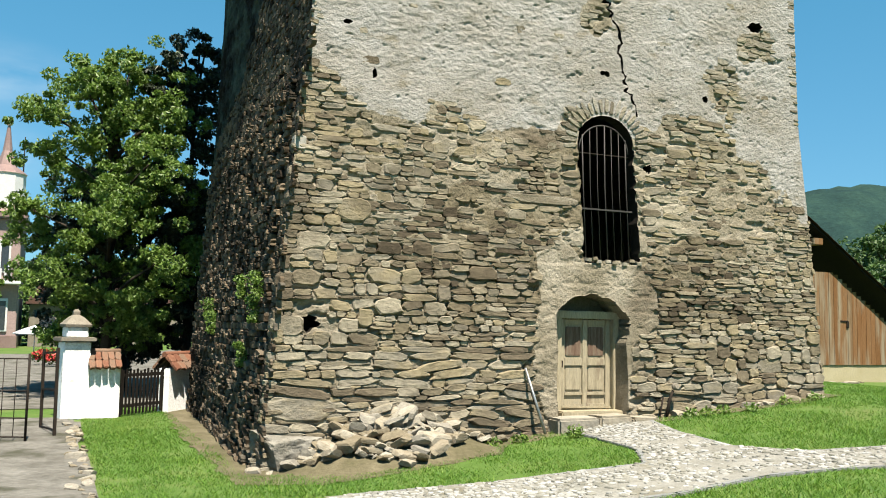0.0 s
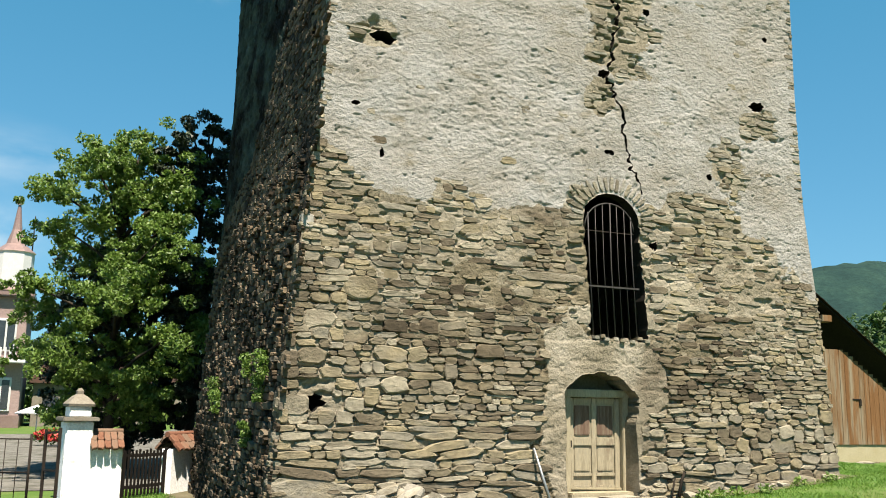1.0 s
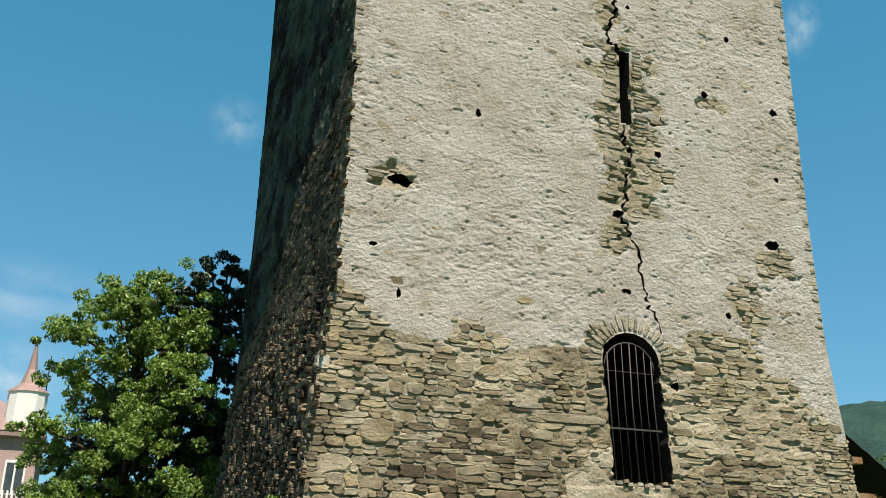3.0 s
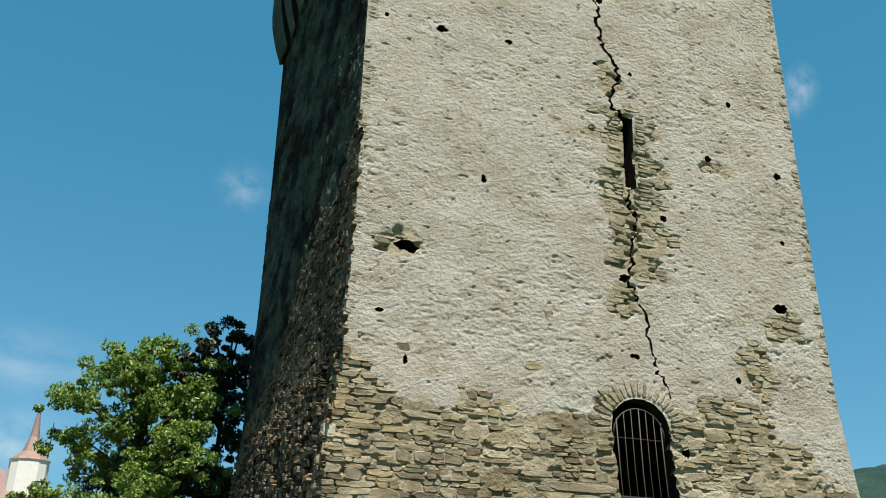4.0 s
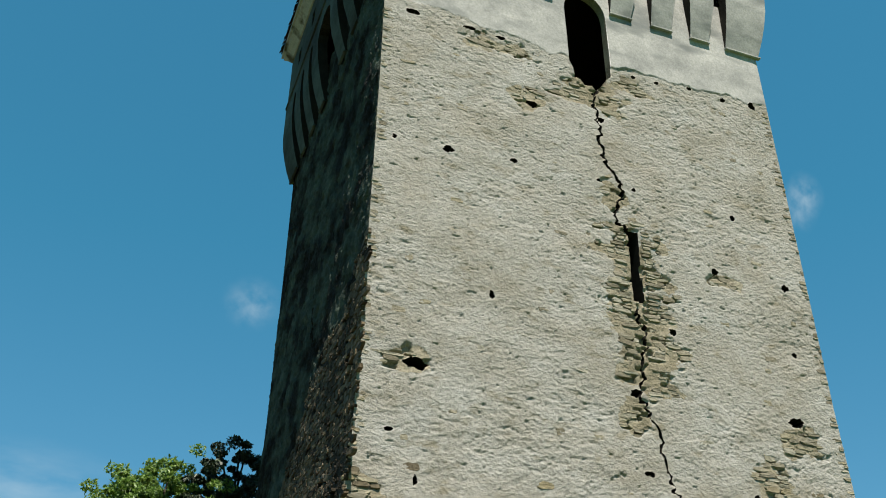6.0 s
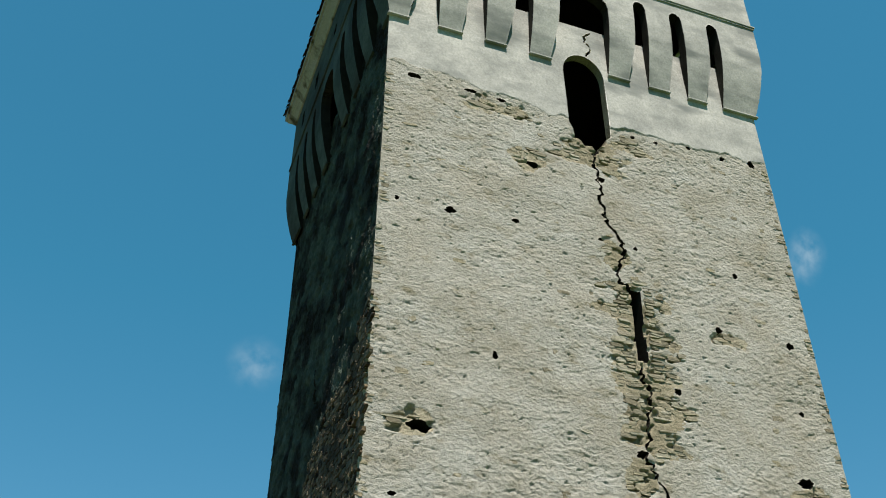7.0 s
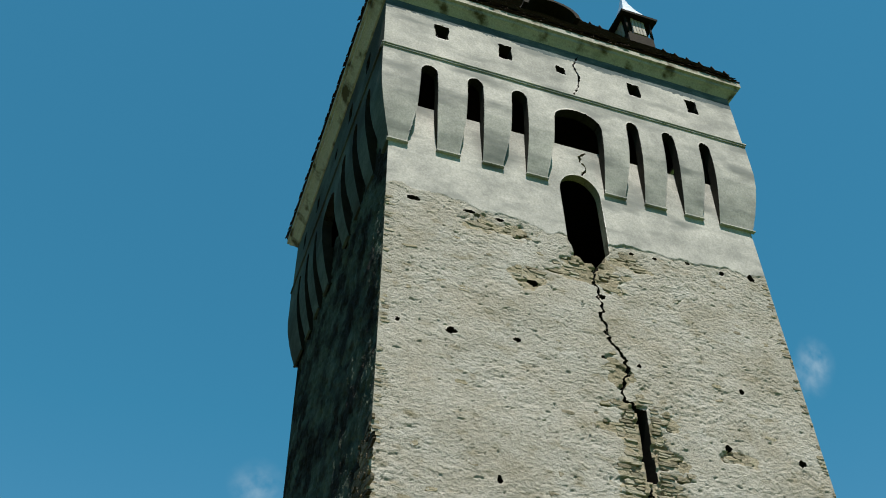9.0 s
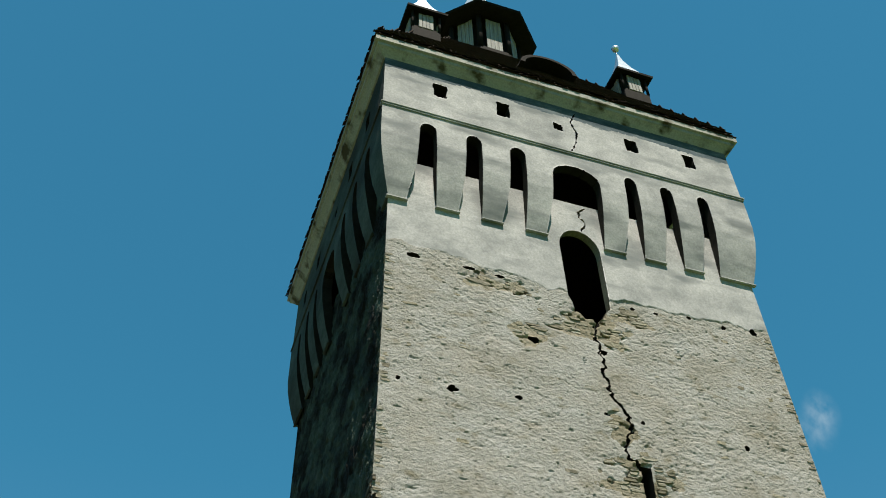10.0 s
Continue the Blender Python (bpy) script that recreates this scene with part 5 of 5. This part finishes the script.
    v.co *= 1 + 0.10 * noise.noise(v.co * 7) + 0.05 * noise.noise(v.co * 17)
bm.to_mesh(heel.data)
bm.free()
heel.data.materials.append(M["footing"])
heel.matrix_basis = pose(-5.62, -5.42, -0.30) @ Matrix.Diagonal((1.45, 1.0, 1.0, 1))
tagged(heel, "crumbling grey mortar lump under the tower's corner", "footing")

# ---- step, tap and leaning rod by the door ----
for x0, x1, h in ((-0.95, -0.1, 0.17), (-0.08, 0.62, 0.19), (0.65, 1.25, 0.15)):
    ob = new("door_step", bpy.data.meshes.new("door_step"))
    bm = boxed(x0, x1, -5.98, -5.45, -0.15, h, 0.04)
    for v in bm.verts:
        v.co += Vector((noise.noise(v.co * 3), noise.noise(v.co * 3 + Vector((5, 0, 0))), noise.noise(v.co * 2 + Vector((0, 9, 0))))) * 0.04
    bm.to_mesh(ob.data)
    bm.free()
    ob.data.materials.append(M["rubble"])
    tagged(ob, "worn stone slab step before the door", "step", "door steps")
rod = tagged(new("leaning_pole", None), "grey metal pole leaning on the wall", "pole")
part("shaft", tube([(-1.20, -5.95, -0.08), (-1.30, -5.75, 0.5), (-1.42, -5.60, 1.05)], 0.028, 0.022, 8), M["zinc"], rod)
part("stake", tube([(-1.15, -5.86, -0.08), (-1.33, -5.66, 0.62)], 0.016, 0.014, 6), M["iron"], rod, "thin dark stake")
tap = tagged(new("standpipe", None), "rusty standpipe with a round head by the wall", "tap")
part("pipe", tube([(1.52, -5.75, 0.02), (1.62, -5.74, 0.45), (1.70, -5.74, 0.62)], 0.03, 0.026, 8), M["iron"], tap)
part("brace", tube([(1.40, -5.70, 0.02), (1.50, -5.70, 0.5)], 0.018, 0.016, 6), M["iron"], tap)
head_ = part("head", lathe([(0.01, -0.05), (0.06, -0.045), (0.075, 0.0), (0.06, 0.045), (0.01, 0.05)], 14), M["cap"], tap, "round pale valve head")
head_.matrix_basis = pose(1.74, -5.76, 0.70, 70, 0, 15)

# ---- boundary wall, pillar, fence and gate ----
pillar = thing("gate_pillar", "peeling whitewashed gate pillar with a stepped cap", "pillar", pose(-8.70, 3.05, -0.56, 0, 0, 12))
part("shaft", boxed(-0.30, 0.30, -0.30, 0.30, 0, 1.80, 0.025), M["whitewash"], pillar)
part("ledge", boxed(-0.40, 0.40, -0.40, 0.40, 1.80, 1.90, 0.02), M["cap"], pillar)
part("neck", boxed(-0.24, 0.24, -0.24, 0.24, 1.90, 2.14, 0.02), M["whitewash"], pillar)
part("cap", lathe([(0.40, 2.14), (0.42, 2.20), (0.22, 2.36), (0.10, 2.42), (0.10, 2.50), (0.04, 2.56)], 4, math.pi / 4), M["cap"], pillar)
RED = [form_mesh("coping_tile", f, M["red_tile"]) for f in FORMS[:6]]


def wall_run(x0, y0, x1, y1, height, n):
    d = Vector((x1 - x0, y1 - y0))
    ang = math.degrees(math.atan2(d.y, d.x))
    w = thing("boundary_wall", "whitewashed boundary wall with red tile coping", "wall", pose(x0, y0, -0.57, 0, 0, ang), kind="structure")
    bm = bmesh.new()
    box(bm, 0, d.length, -0.16, 0.16, 0, height, 0.02)
    part("render_coat", bm, M["whitewash"], w)
    for side in (-1, 1):
        for row in range(2):
            for k in range(n):
                ob = part("coping_tile", RED[(k + row) % 6], None, w)
                sz = d.length / n
                ob.matrix_basis = pose(sz * (k + 0.5), side * (0.26 - 0.14 * row), height + 0.08 + 0.17 * row, side * 42, 0, 0) @ pose(0, 0, 0, 0, 0, 180 if side > 0 else 0) @ Matrix.Diagonal((sz * 1.04, 0.035, 0.30, 1))
    part("ridge", tube([(0, 0, height + 0.36), (d.length, 0, height + 0.36)], 0.07, 0.07, 8), M["red_tile"], w)
    return w


wall_run(-8.42, 3.0, -7.68, 3.1, 1.22, 5)
wall_run(-6.55, 4.15, -5.2, 5.9, 1.12, 8)
fence = thing("picket_gate", "dark old wooden picket gate in the wall's gap", "gate", pose(-7.62, 3.15, -0.56, 0, 0, 43))
for k in range(12):
    part("picket", boxed(0.02 + 0.122 * k, 0.085 + 0.122 * k, -0.015, 0.015, 0.06, 1.12 + 0.03 * math.sin(k * 2.1), 0.008), M["old_wood"], fence)
for zz in (0.22, 0.95):
    part("rail", boxed(0.0, 1.46, 0.017, 0.06, zz, zz + 0.08, 0.01), M["old_wood"], fence)
for x in (-0.06, 1.46):
    part("post", boxed(x, x + 0.07, -0.03, 0.06, 0.0, 1.15, 0.01), M["old_wood"], fence)
gate = thing("iron_gate", "open rusty wire-mesh iron gate leaf", "gate", pose(-9.55, -1.15, -0.55, 0, 0, 160))
for x in (0.0, 1.6):
    part("upright", tube([(x, 0, 0.02), (x, 0, 1.65)], 0.025, 0.025, 6), M["iron"], gate)
for zz in (0.1, 0.45, 0.95, 1.55):
    part("bar", tube([(0, 0, zz), (1.6, 0, zz)], 0.014, 0.014, 6), M["iron"], gate)
for k in range(1, 7):
    part("wire", tube([(0.23 * k, 0, 0.1), (0.23 * k, 0, 1.55)], 0.008, 0.008, 5), M["iron"], gate)
post = thing("gate_post", "leaning rusty iron gate leaf seen edge on", "gate", pose(-9.05, -0.4, -0.56, 0, 3, 100))
part("stile", boxed(-0.03, 0.03, -0.03, 0.03, 0, 1.75, 0.008), M["iron"], post)
part("stile", boxed(1.5, 1.56, -0.03, 0.03, 0.1, 1.75, 0.008), M["iron"], post)
for zz in (0.12, 0.9, 1.65):
    part("bar", boxed(0.03, 1.5, -0.012, 0.012, zz, zz + 0.04, 0.004), M["iron"], post)
edge_r = random.Random(31)
for k in range(44):
    y = 1.6 - 0.23 * k + edge_r.uniform(-0.1, 0.1)
    x, s = -8.66 + edge_r.uniform(-0.16, 0.10), edge_r.choice((0.10, 0.14, 0.18, 0.24)) if k != 22 else 0.42
    ob = new("edging_stone", BOULDERS[(k + 3) % 9])
    ob.matrix_basis = pose(x, y, float(land(x, y)) + 0.03, 5, 8, 40 * k) @ Matrix.Diagonal((s * 1.3, s, s * 0.6, 1))
    tagged(ob, "pale edging stone beside the paved yard", "stone", "yard edging")

# ---- shed with a lean-to roof, to the right ----
shed = thing("timber_shed", "brown boarded shed with an overhanging tiled roof", "shed", pose(16.2, 5.0, 0.0))
part("plinth", boxed(-0.6, 6.5, 0.05, 2.5, -0.4, 0.63, 0.03), M["cream"], shed, "cream rendered plinth")
for k in range(27):
    x = -0.4 + 0.235 * k
    top = 4.05 if x + 0.12 < 1.25 else 4.05 - (x + 0.12 - 1.25) * 0.66
    if top > 0.9:
        part("board", boxed(x, x + 0.228, 0.0 + random.uniform(0, 0.012), 0.04, 0.61, top, 0.006), M["boards"], shed)
part("hinge", boxed(1.55, 1.95, -0.02, 0.012, 2.22, 2.27, 0.008), M["iron"], shed, "black iron latch")
part("hasp", boxed(1.86, 1.98, -0.03, 0.012, 2.0, 2.25, 0.01), M["iron"], shed)
part("back_wall", boxed(-0.6, 1.0, 1.2, 1.3, 0.6, 5.0, 0.01), M["old_wood"], shed)
sl = math.atan2(2.5, 3.79)
rf = part("roof", boxed(-0.45, 7.8, -0.4, 2.4, -0.07, 0.0, 0.01), M["old_wood"], shed, "dark timber roof underside")
rf.matrix_basis = pose(-0.35, 0, 5.92, 0, math.degrees(sl), 0)
for k in range(34):
    for row in range(3):
        ob = part("tile", TILE, None, rf)
        ob.matrix_basis = pose(-0.3 + 0.235 * k, -0.38 + 0.19 * row, 0.02 + random.uniform(0, 0.015), 0, -6 + random.uniform(-3, 3), -90)
part("roof_cover", boxed(-0.45, 7.8, -0.1, 2.4, 0.004, 0.05, 0.01), M["tiles"], rf)
part("purlin", boxed(-0.1, 0.35, -0.4, 1.0, 5.0, 5.25, 0.02), M["boards"], shed)
for k in range(10):
    x, y = 15.6 + 0.3 * k + random.uniform(-0.1, 0.1), 4.4 + random.uniform(-0.25, 0.25)
    ob = new("loose_stone", BOULDERS[k % 9])
    s = random.uniform(0.2, 0.5)
    ob.matrix_basis = pose(x, y, float(land(x, y)) + 0.0, 0, 0, 50 * k) @ Matrix.Diagonal((s * 1.5, s, s * 0.5, 1))
    tagged(ob, "loose stone beside the shed's plinth", "stone", "stones by the shed")

# ---- far things: wooded hill, trees, street with a pink house ----
hx = np.linspace(-200, 2600, 130)
hy = np.linspace(500, 1900, 60)
X, Y = np.meshgrid(hx, hy)
ridge_h = 80 + 152 * np.exp(-((X - 1150) / 420) ** 2) + 60 * np.exp(-((X - 2100) / 500) ** 2)
ramp = np.clip((Y - 500) / 500, 0, 1)
ramp = ramp * ramp * (3 - 2 * ramp)
fall = np.clip((X + 100) / 700, 0, 1)
Z = -2 + ramp * ridge_h * fall * (0.9 + 0.2 * fbm(X * 0.006, Y * 0.006, 5)) + 16 * ramp * (fbm(X * 0.05, Y * 0.05, 15, 3) - 0.5)
hi = np.arange(X.size).reshape(X.shape)
hc = np.stack([hi[:-1, :-1], hi[:-1, 1:], hi[1:, 1:], hi[1:, :-1]], -1).reshape(-1, 4)
hill = new("backdrop", mesh_of("backdrop", np.stack([X, Y, Z], -1).reshape(-1, 3), hc, M["hill"], smooth=True))
tagged(hill, "distant wooded hill behind the shed, haze tinted into its green", "hill", kind="structure")
for k, (x, y, h, s) in enumerate([(62, 40, 12, 5), (70, 48, 13, 6), (78, 52, 12, 5.5), (88, 60, 14, 6), (57, 44, 9, 4), (96, 55, 12, 6)]):
    tree("far_tree", x, y, h, s, 1.0, 60, 110, 0.55, M["wood_leaf"], 40 + k, "green tree at the foot of the hill", 0.3)

for k, (x, y, h, s) in enumerate([(-44, 88, 9, 5), (-34, 92, 8, 5), (-24, 90, 9, 5), (-15, 86, 8, 4.5), (-7, 90, 9, 5), (2, 88, 8, 5), (11, 92, 9, 5), (-11, 80, 6, 3.5), (-19, 82, 6, 3.5)]):
    tree("street_tree", x, y, h, s, 0.3, 40, 90, 0.6, M["wood_leaf"], 140 + k, "green tree beyond the street", 0.25)

house = thing("town_house", "pink town house with white windows and a slim spire", "house", pose(0, 0, -0.6))
part("wall", boxed(-30, -12.0, 58, 70, 0, 10.2, 0.05), M["pink"], house)
part("cornice", boxed(-30.3, -11.6, 57.5, 70.4, 10.2, 10.7, 0.1), M["copper"], house)
part("plinth", boxed(-30.1, -11.9, 57.8, 70.1, 0, 1.0, 0.05), M["copper"], house)
for fl in (1.3, 5.9):
    for k in range(4):
        x = -13.4 - 3.2 * k
        wn = part("window", boxed(x - 0.75, x + 0.75, 57.86, 58.1, fl, fl + 2.6, 0.04), M["white"], house)
        for s in (-1, 1):
            part("pane", boxed(x + s * 0.34 - 0.27, x + s * 0.34 + 0.27, 57.82, 57.855, fl + 0.15, fl + 2.4, 0.01), M["glass"], wn)
part("balcony", boxed(-16.5, -11.8, 57.0, 57.9, 5.0, 5.3, 0.05), M["white"], house)
for k in range(14):
    part("baluster", boxed(-16.4 + 0.34 * k, -16.25 + 0.34 * k, 57.05, 57.2, 5.3, 6.2, 0.03), M["white"], house)
part("roof", mesh_of("roof", [(-30.3, 57.5, 10.7), (-11.6, 57.5, 10.7), (-11.6, 70.4, 10.7), (-30.3, 70.4, 10.7), (-26, 64, 14), (-16, 64, 14)], [(0, 1, 5, 4), (1, 2, 5), (2, 3, 4, 5), (3, 0, 4)], M["copper"]), None, house)
drum = part("drum", lathe([(1.5, 10.7), (1.5, 13.6), (1.6, 13.7)], 12), M["white"], house, "white drum under the spire")
drum.matrix_basis = pose(-13.45, 60, 0.3)
spire = part("spire", lathe([(1.6, 13.7), (1.45, 13.85), (0.75, 14.4), (0.38, 15.6), (0.10, 17.8)], 12), M["copper"], house, "slim pinkish sheet-metal spire")
spire.matrix_basis = pose(-13.45, 60, 0.3)
part("ball", lathe([(0.32 * math.sin(t) + 0.002, 18.0 - 0.32 * math.cos(t)) for t in np.linspace(0, math.pi, 9)], 12), M["sheet"], spire)
vane = part("weather_vane", tube([(-12.2, 60, 13), (-12.2, 60, 17.2)], 0.06, 0.04, 6), M["iron"], house, "thin iron weather vane")
part("flag", boxed(-12.2, -11.5, 59.98, 60.02, 16.4, 16.7, 0.01), M["iron"], vane)
back_row = thing("street_house", "low plastered street house with a tiled roof", "house", pose(0, 0, -0.6))
part("wall", boxed(-11.2, 6.0, 62, 70, 0, 3.6, 0.05), M["cap"], back_row)
part("roof", mesh_of("roof", [(-11.6, 61.5, 3.6), (6.4, 61.5, 3.6), (6.4, 70.4, 3.6), (-11.6, 70.4, 3.6), (-10, 66, 6.2), (5, 66, 6.2)], [(0, 1, 5, 4), (1, 2, 5), (2, 3, 4, 5), (3, 0, 4)], M["tiles"]), None, back_row)
for k in range(3):
    part("window", boxed(-10.4 + 3.2 * k, -9.2 + 3.2 * k, 61.9, 62.05, 1.0, 2.5, 0.03), M["glass"], back_row)
umbrella = thing("parasol", "white cafe parasol in the street", "parasol", pose(-10.2, 36, -0.57))
part("pole", tube([(0, 0, 0), (0, 0, 1.9)], 0.03), M["white"], umbrella)
part("canopy", lathe([(1.15, 1.45), (1.17, 1.5), (0.6, 1.75), (0.05, 1.95)], 8), M["white"], umbrella)
for k, (x, y, s) in enumerate([(-9.5, 29, 0.55), (-9.0, 27.5, 0.5)]):
    bush = thing("flower_bush", "round bush with bright red flowers", "bush", pose(x, y, -0.57), "flower bushes")
    part("leaves", leaf_cloud("leaves", [(0, 0, s * 1.2), (0.3, 0, s), (-0.3, 0.1, s * 0.9)], [s, s * 0.8, s * 0.8], 180, 0.16, M["leaf"], 61 + k), None, bush)
    part("blossom", leaf_cloud("blossom", [(0, -0.2, s * 1.1), (0.35, -0.2, s), (-0.35, -0.1, s)], [s * 0.8, s * 0.6, s * 0.6], 120, 0.16, M["red"], 71 + k), None, bush)
for k, x in enumerate((-8.75, -8.25, -7.8, -7.4)):
    th_ = thing("thuja", "narrow green thuja along the street", "shrub", pose(x, 29.5 + 0.4 * k, -0.57), "thujas")
    part("foliage", leaf_cloud("foliage", [(0, 0, 0.25 + 0.2 * j) for j in range(9)], [0.42 - 0.035 * j for j in range(9)], 90, 0.16, M["wood_leaf"], 80 + k), None, th_)
for k, (u, zz, s) in enumerate([(-1.4, 2.05, 0.30), (4.3, 2.4, 0.22), (2.6, 2.45, 0.16), (4.2, 2.0, 0.18), (-0.9, 1.75, 0.22), (3.4, 1.2, 0.14)]):
    tuft = thing("wall_tuft", "bright green tuft growing out of the shaded wall", "plant", pose(-float(side_x(u, zz)) - 0.03, -u, zz), "tufts on the wall")
    part("leaves", leaf_cloud("leaves", [(-0.06, 0, 0), (-0.12, 0.1, 0.14), (-0.1, -0.08, -0.16)], [s, s * 0.8, s * 0.8], 150, 0.075, M["leaf"], 90 + k), None, tuft)

# ---- lawn: blades, where neither path nor paving lies ----
path_sd = polygon_distance(PATH)
gr = np.random.default_rng(12)
N = 560000
gx0, gy0 = gr.uniform(-9.0, 12, N), gr.uniform(-13.2, 5.0, N)
ok = (path_sd(gx0, gy0) > 0.02 + 0.08 * (fbm(gx0 * 2, gy0 * 2, 5) - 0.4)) & (gx0 > -8.5 + 0.35 * (fbm(gx0 * 0 + 1, gy0 * 1.5, 7) - 0.5))
in_tower = (gx0 > -np.interp(-0.5, LZ, LX) - 0.12) & (gx0 < 5.9) & (gy0 > -5.72)
heap_zone = (gx0 > -6.4) & (gx0 < -2.2) & (gy0 > -6.62 + 0.28 * np.abs(gx0 + 4.2))
bare_zone = (gx0 > -7.2) & (gx0 < -5.9) & (gy0 > -3.5) & (gr.random(N) < 0.45)
behind = (gx0 > 5.9) & (gy0 > 4.2)
ok &= ~in_tower & ~heap_zone & ~bare_zone & ~behind & (fbm(gx0 * 1.2, gy0 * 1.2, 17) + gr.normal(0, 0.1, N) > 0.30)
gx0, gy0 = gx0[ok], gy0[ok]
n = len(gx0)
gz0 = land(gx0, gy0) - 0.01
hgt = gr.uniform(0.022, 0.065, n) * (0.6 + 0.9 * fbm(gx0 * 1.5, gy0 * 1.5, 19))
a = gr.uniform(0, 2 * np.pi, n)
wd = gr.uniform(0.005, 0.011, n)
lean = gr.normal(0, 0.8, (2, n)) * hgt
p0 = np.stack([gx0 - wd * np.cos(a), gy0 - wd * np.sin(a), gz0], 1)
p1 = np.stack([gx0 + wd * np.cos(a), gy0 + wd * np.sin(a), gz0], 1)
p2 = np.stack([gx0 + lean[0], gy0 + lean[1], gz0 + hgt], 1)
gv = np.stack([p0, p1, p2], 1).reshape(-1, 3)
tagged(new("grass", mesh_of("grass", gv, np.arange(3 * n).reshape(-1, 3), M["grass"])), "short bright green grass on the lawn", "grass", kind="stuff")
weeds = [(-0.75, -6.2), (-0.95, -6.5), (2.6, -6.1), (3.2, -6.2), (1.9, -6.0), (2.2, -6.15), (4.2, -6.0), (5.0, -6.05), (-2.3, -6.1), (-1.8, -6.1)]
wv = leaf_cloud("weeds", [(x, y, float(land(x, y)) + 0.08) for x, y in weeds], [0.16] * len(weeds), 60, 0.09, M["leaf"], 33)
tagged(new("weeds", wv), "leafy green weeds along the tower's foot", "weeds", kind="stuff")

# ---- cobbles of the path, last ----
COB = []
for k in range(8):
    bm = bmesh.new()
    n_ = 7
    ang = [2 * math.pi * i / n_ + random.uniform(-0.25, 0.25) for i in range(n_)]
    rad = [random.uniform(0.36, 0.58) for _ in ang]
    rings = [[bm.verts.new((r * s * math.cos(t), r * s * math.sin(t), zc + random.uniform(-0.03, 0.03))) for t, r in zip(ang, rad)] for s, zc in ((1.0, -0.3), (0.97, 0.12), (0.72, 0.3))]
    for p, q in zip(rings, rings[1:]):
        for i in range(n_):
            bm.faces.new((p[i], p[(i + 1) % n_], q[(i + 1) % n_], q[i]))
    bm.faces.new(rings[-1])
    me = bpy.data.meshes.new("cobble")
    bm.to_mesh(me)
    bm.free()
    me.materials.append(M["cobble"])
    COB.append(me)
path_ob = bpy.data.objects["path"]
cob_heap = Heap()
count = 0
cr = random.Random(9)
y = -13.4
while y < -5.7:
    x = -8.0
    while x < 7.5:
        s = cr.uniform(0.04, 0.115)
        px_, py_ = x + cr.uniform(-0.03, 0.03), y + cr.uniform(-0.03, 0.03)
        if float(path_sd(np.array(px_), np.array(py_))) < -0.03 and cr.random() < 0.96 - 0.75 * float(fbm(px_ * 1.1, py_ * 1.1, 23, 2) > 0.62):
            m = pose(px_, py_, float(land(px_, py_)) + 0.034 + cr.uniform(-0.009, 0.009), cr.uniform(-9, 9), cr.uniform(-9, 9), cr.uniform(0, 360)) @ Matrix.Diagonal((s * cr.uniform(1, 1.5), s * cr.uniform(0.9, 1.15), 0.045, 1))
            if count < 300 and -1.2 < px_ < 0.9 and py_ > -7.6:
                ob = part("cobble", COB[cr.randrange(8)], None, path_ob)
                ob.matrix_basis = m
                count += 1
            else:
                me = COB[cr.randrange(8)]
                vs = np.array([v.co[:] for v in me.vertices])
                cob_heap.add((vs, [tuple(p.vertices) for p in me.polygons][:-1], tuple(me.polygons[-1].vertices)), m)
        x += s * 1.08
    y += 0.068
tagged(part("cobbles", cob_heap.mesh("cobbles", M["cobbles"]), None, path_ob, "pale uneven cobbles set in grit"), kind="stuff")

# kerb along the path's edges
for name, run in (("kerb", PATH[1:8]), ("kerb", PATH[8:14]), ("kerb", PATH[15:19])):
    kb = thing(name, "low grey kerb edging the cobbled path", "kerb", kind="structure")
    for (ax, ay), (bx, by) in zip(run, run[1:]):
        n_ = max(1, int(math.hypot(bx - ax, by - ay) / 0.5))
        for i in range(n_):
            p, q = Vector((ax + (bx - ax) * i / n_, ay + (by - ay) * i / n_)), Vector((ax + (bx - ax) * (i + 1) / n_, ay + (by - ay) * (i + 1) / n_))
            mid, d = (p + q) / 2, q - p
            part("kerb_stone", boxed(-d.length / 2 + 0.006, d.length / 2 - 0.006, -0.05, 0.05, -0.08, 0.035, 0.012), M["kerb"], kb).matrix_basis = pose(mid.x, mid.y, float(land(mid.x, mid.y)), 0, 0, math.degrees(math.atan2(d.y, d.x))) @ pose(0, 0, 0, 0, -math.degrees(math.atan2(float(land(q.x, q.y) - land(p.x, p.y)), d.length)), 0)
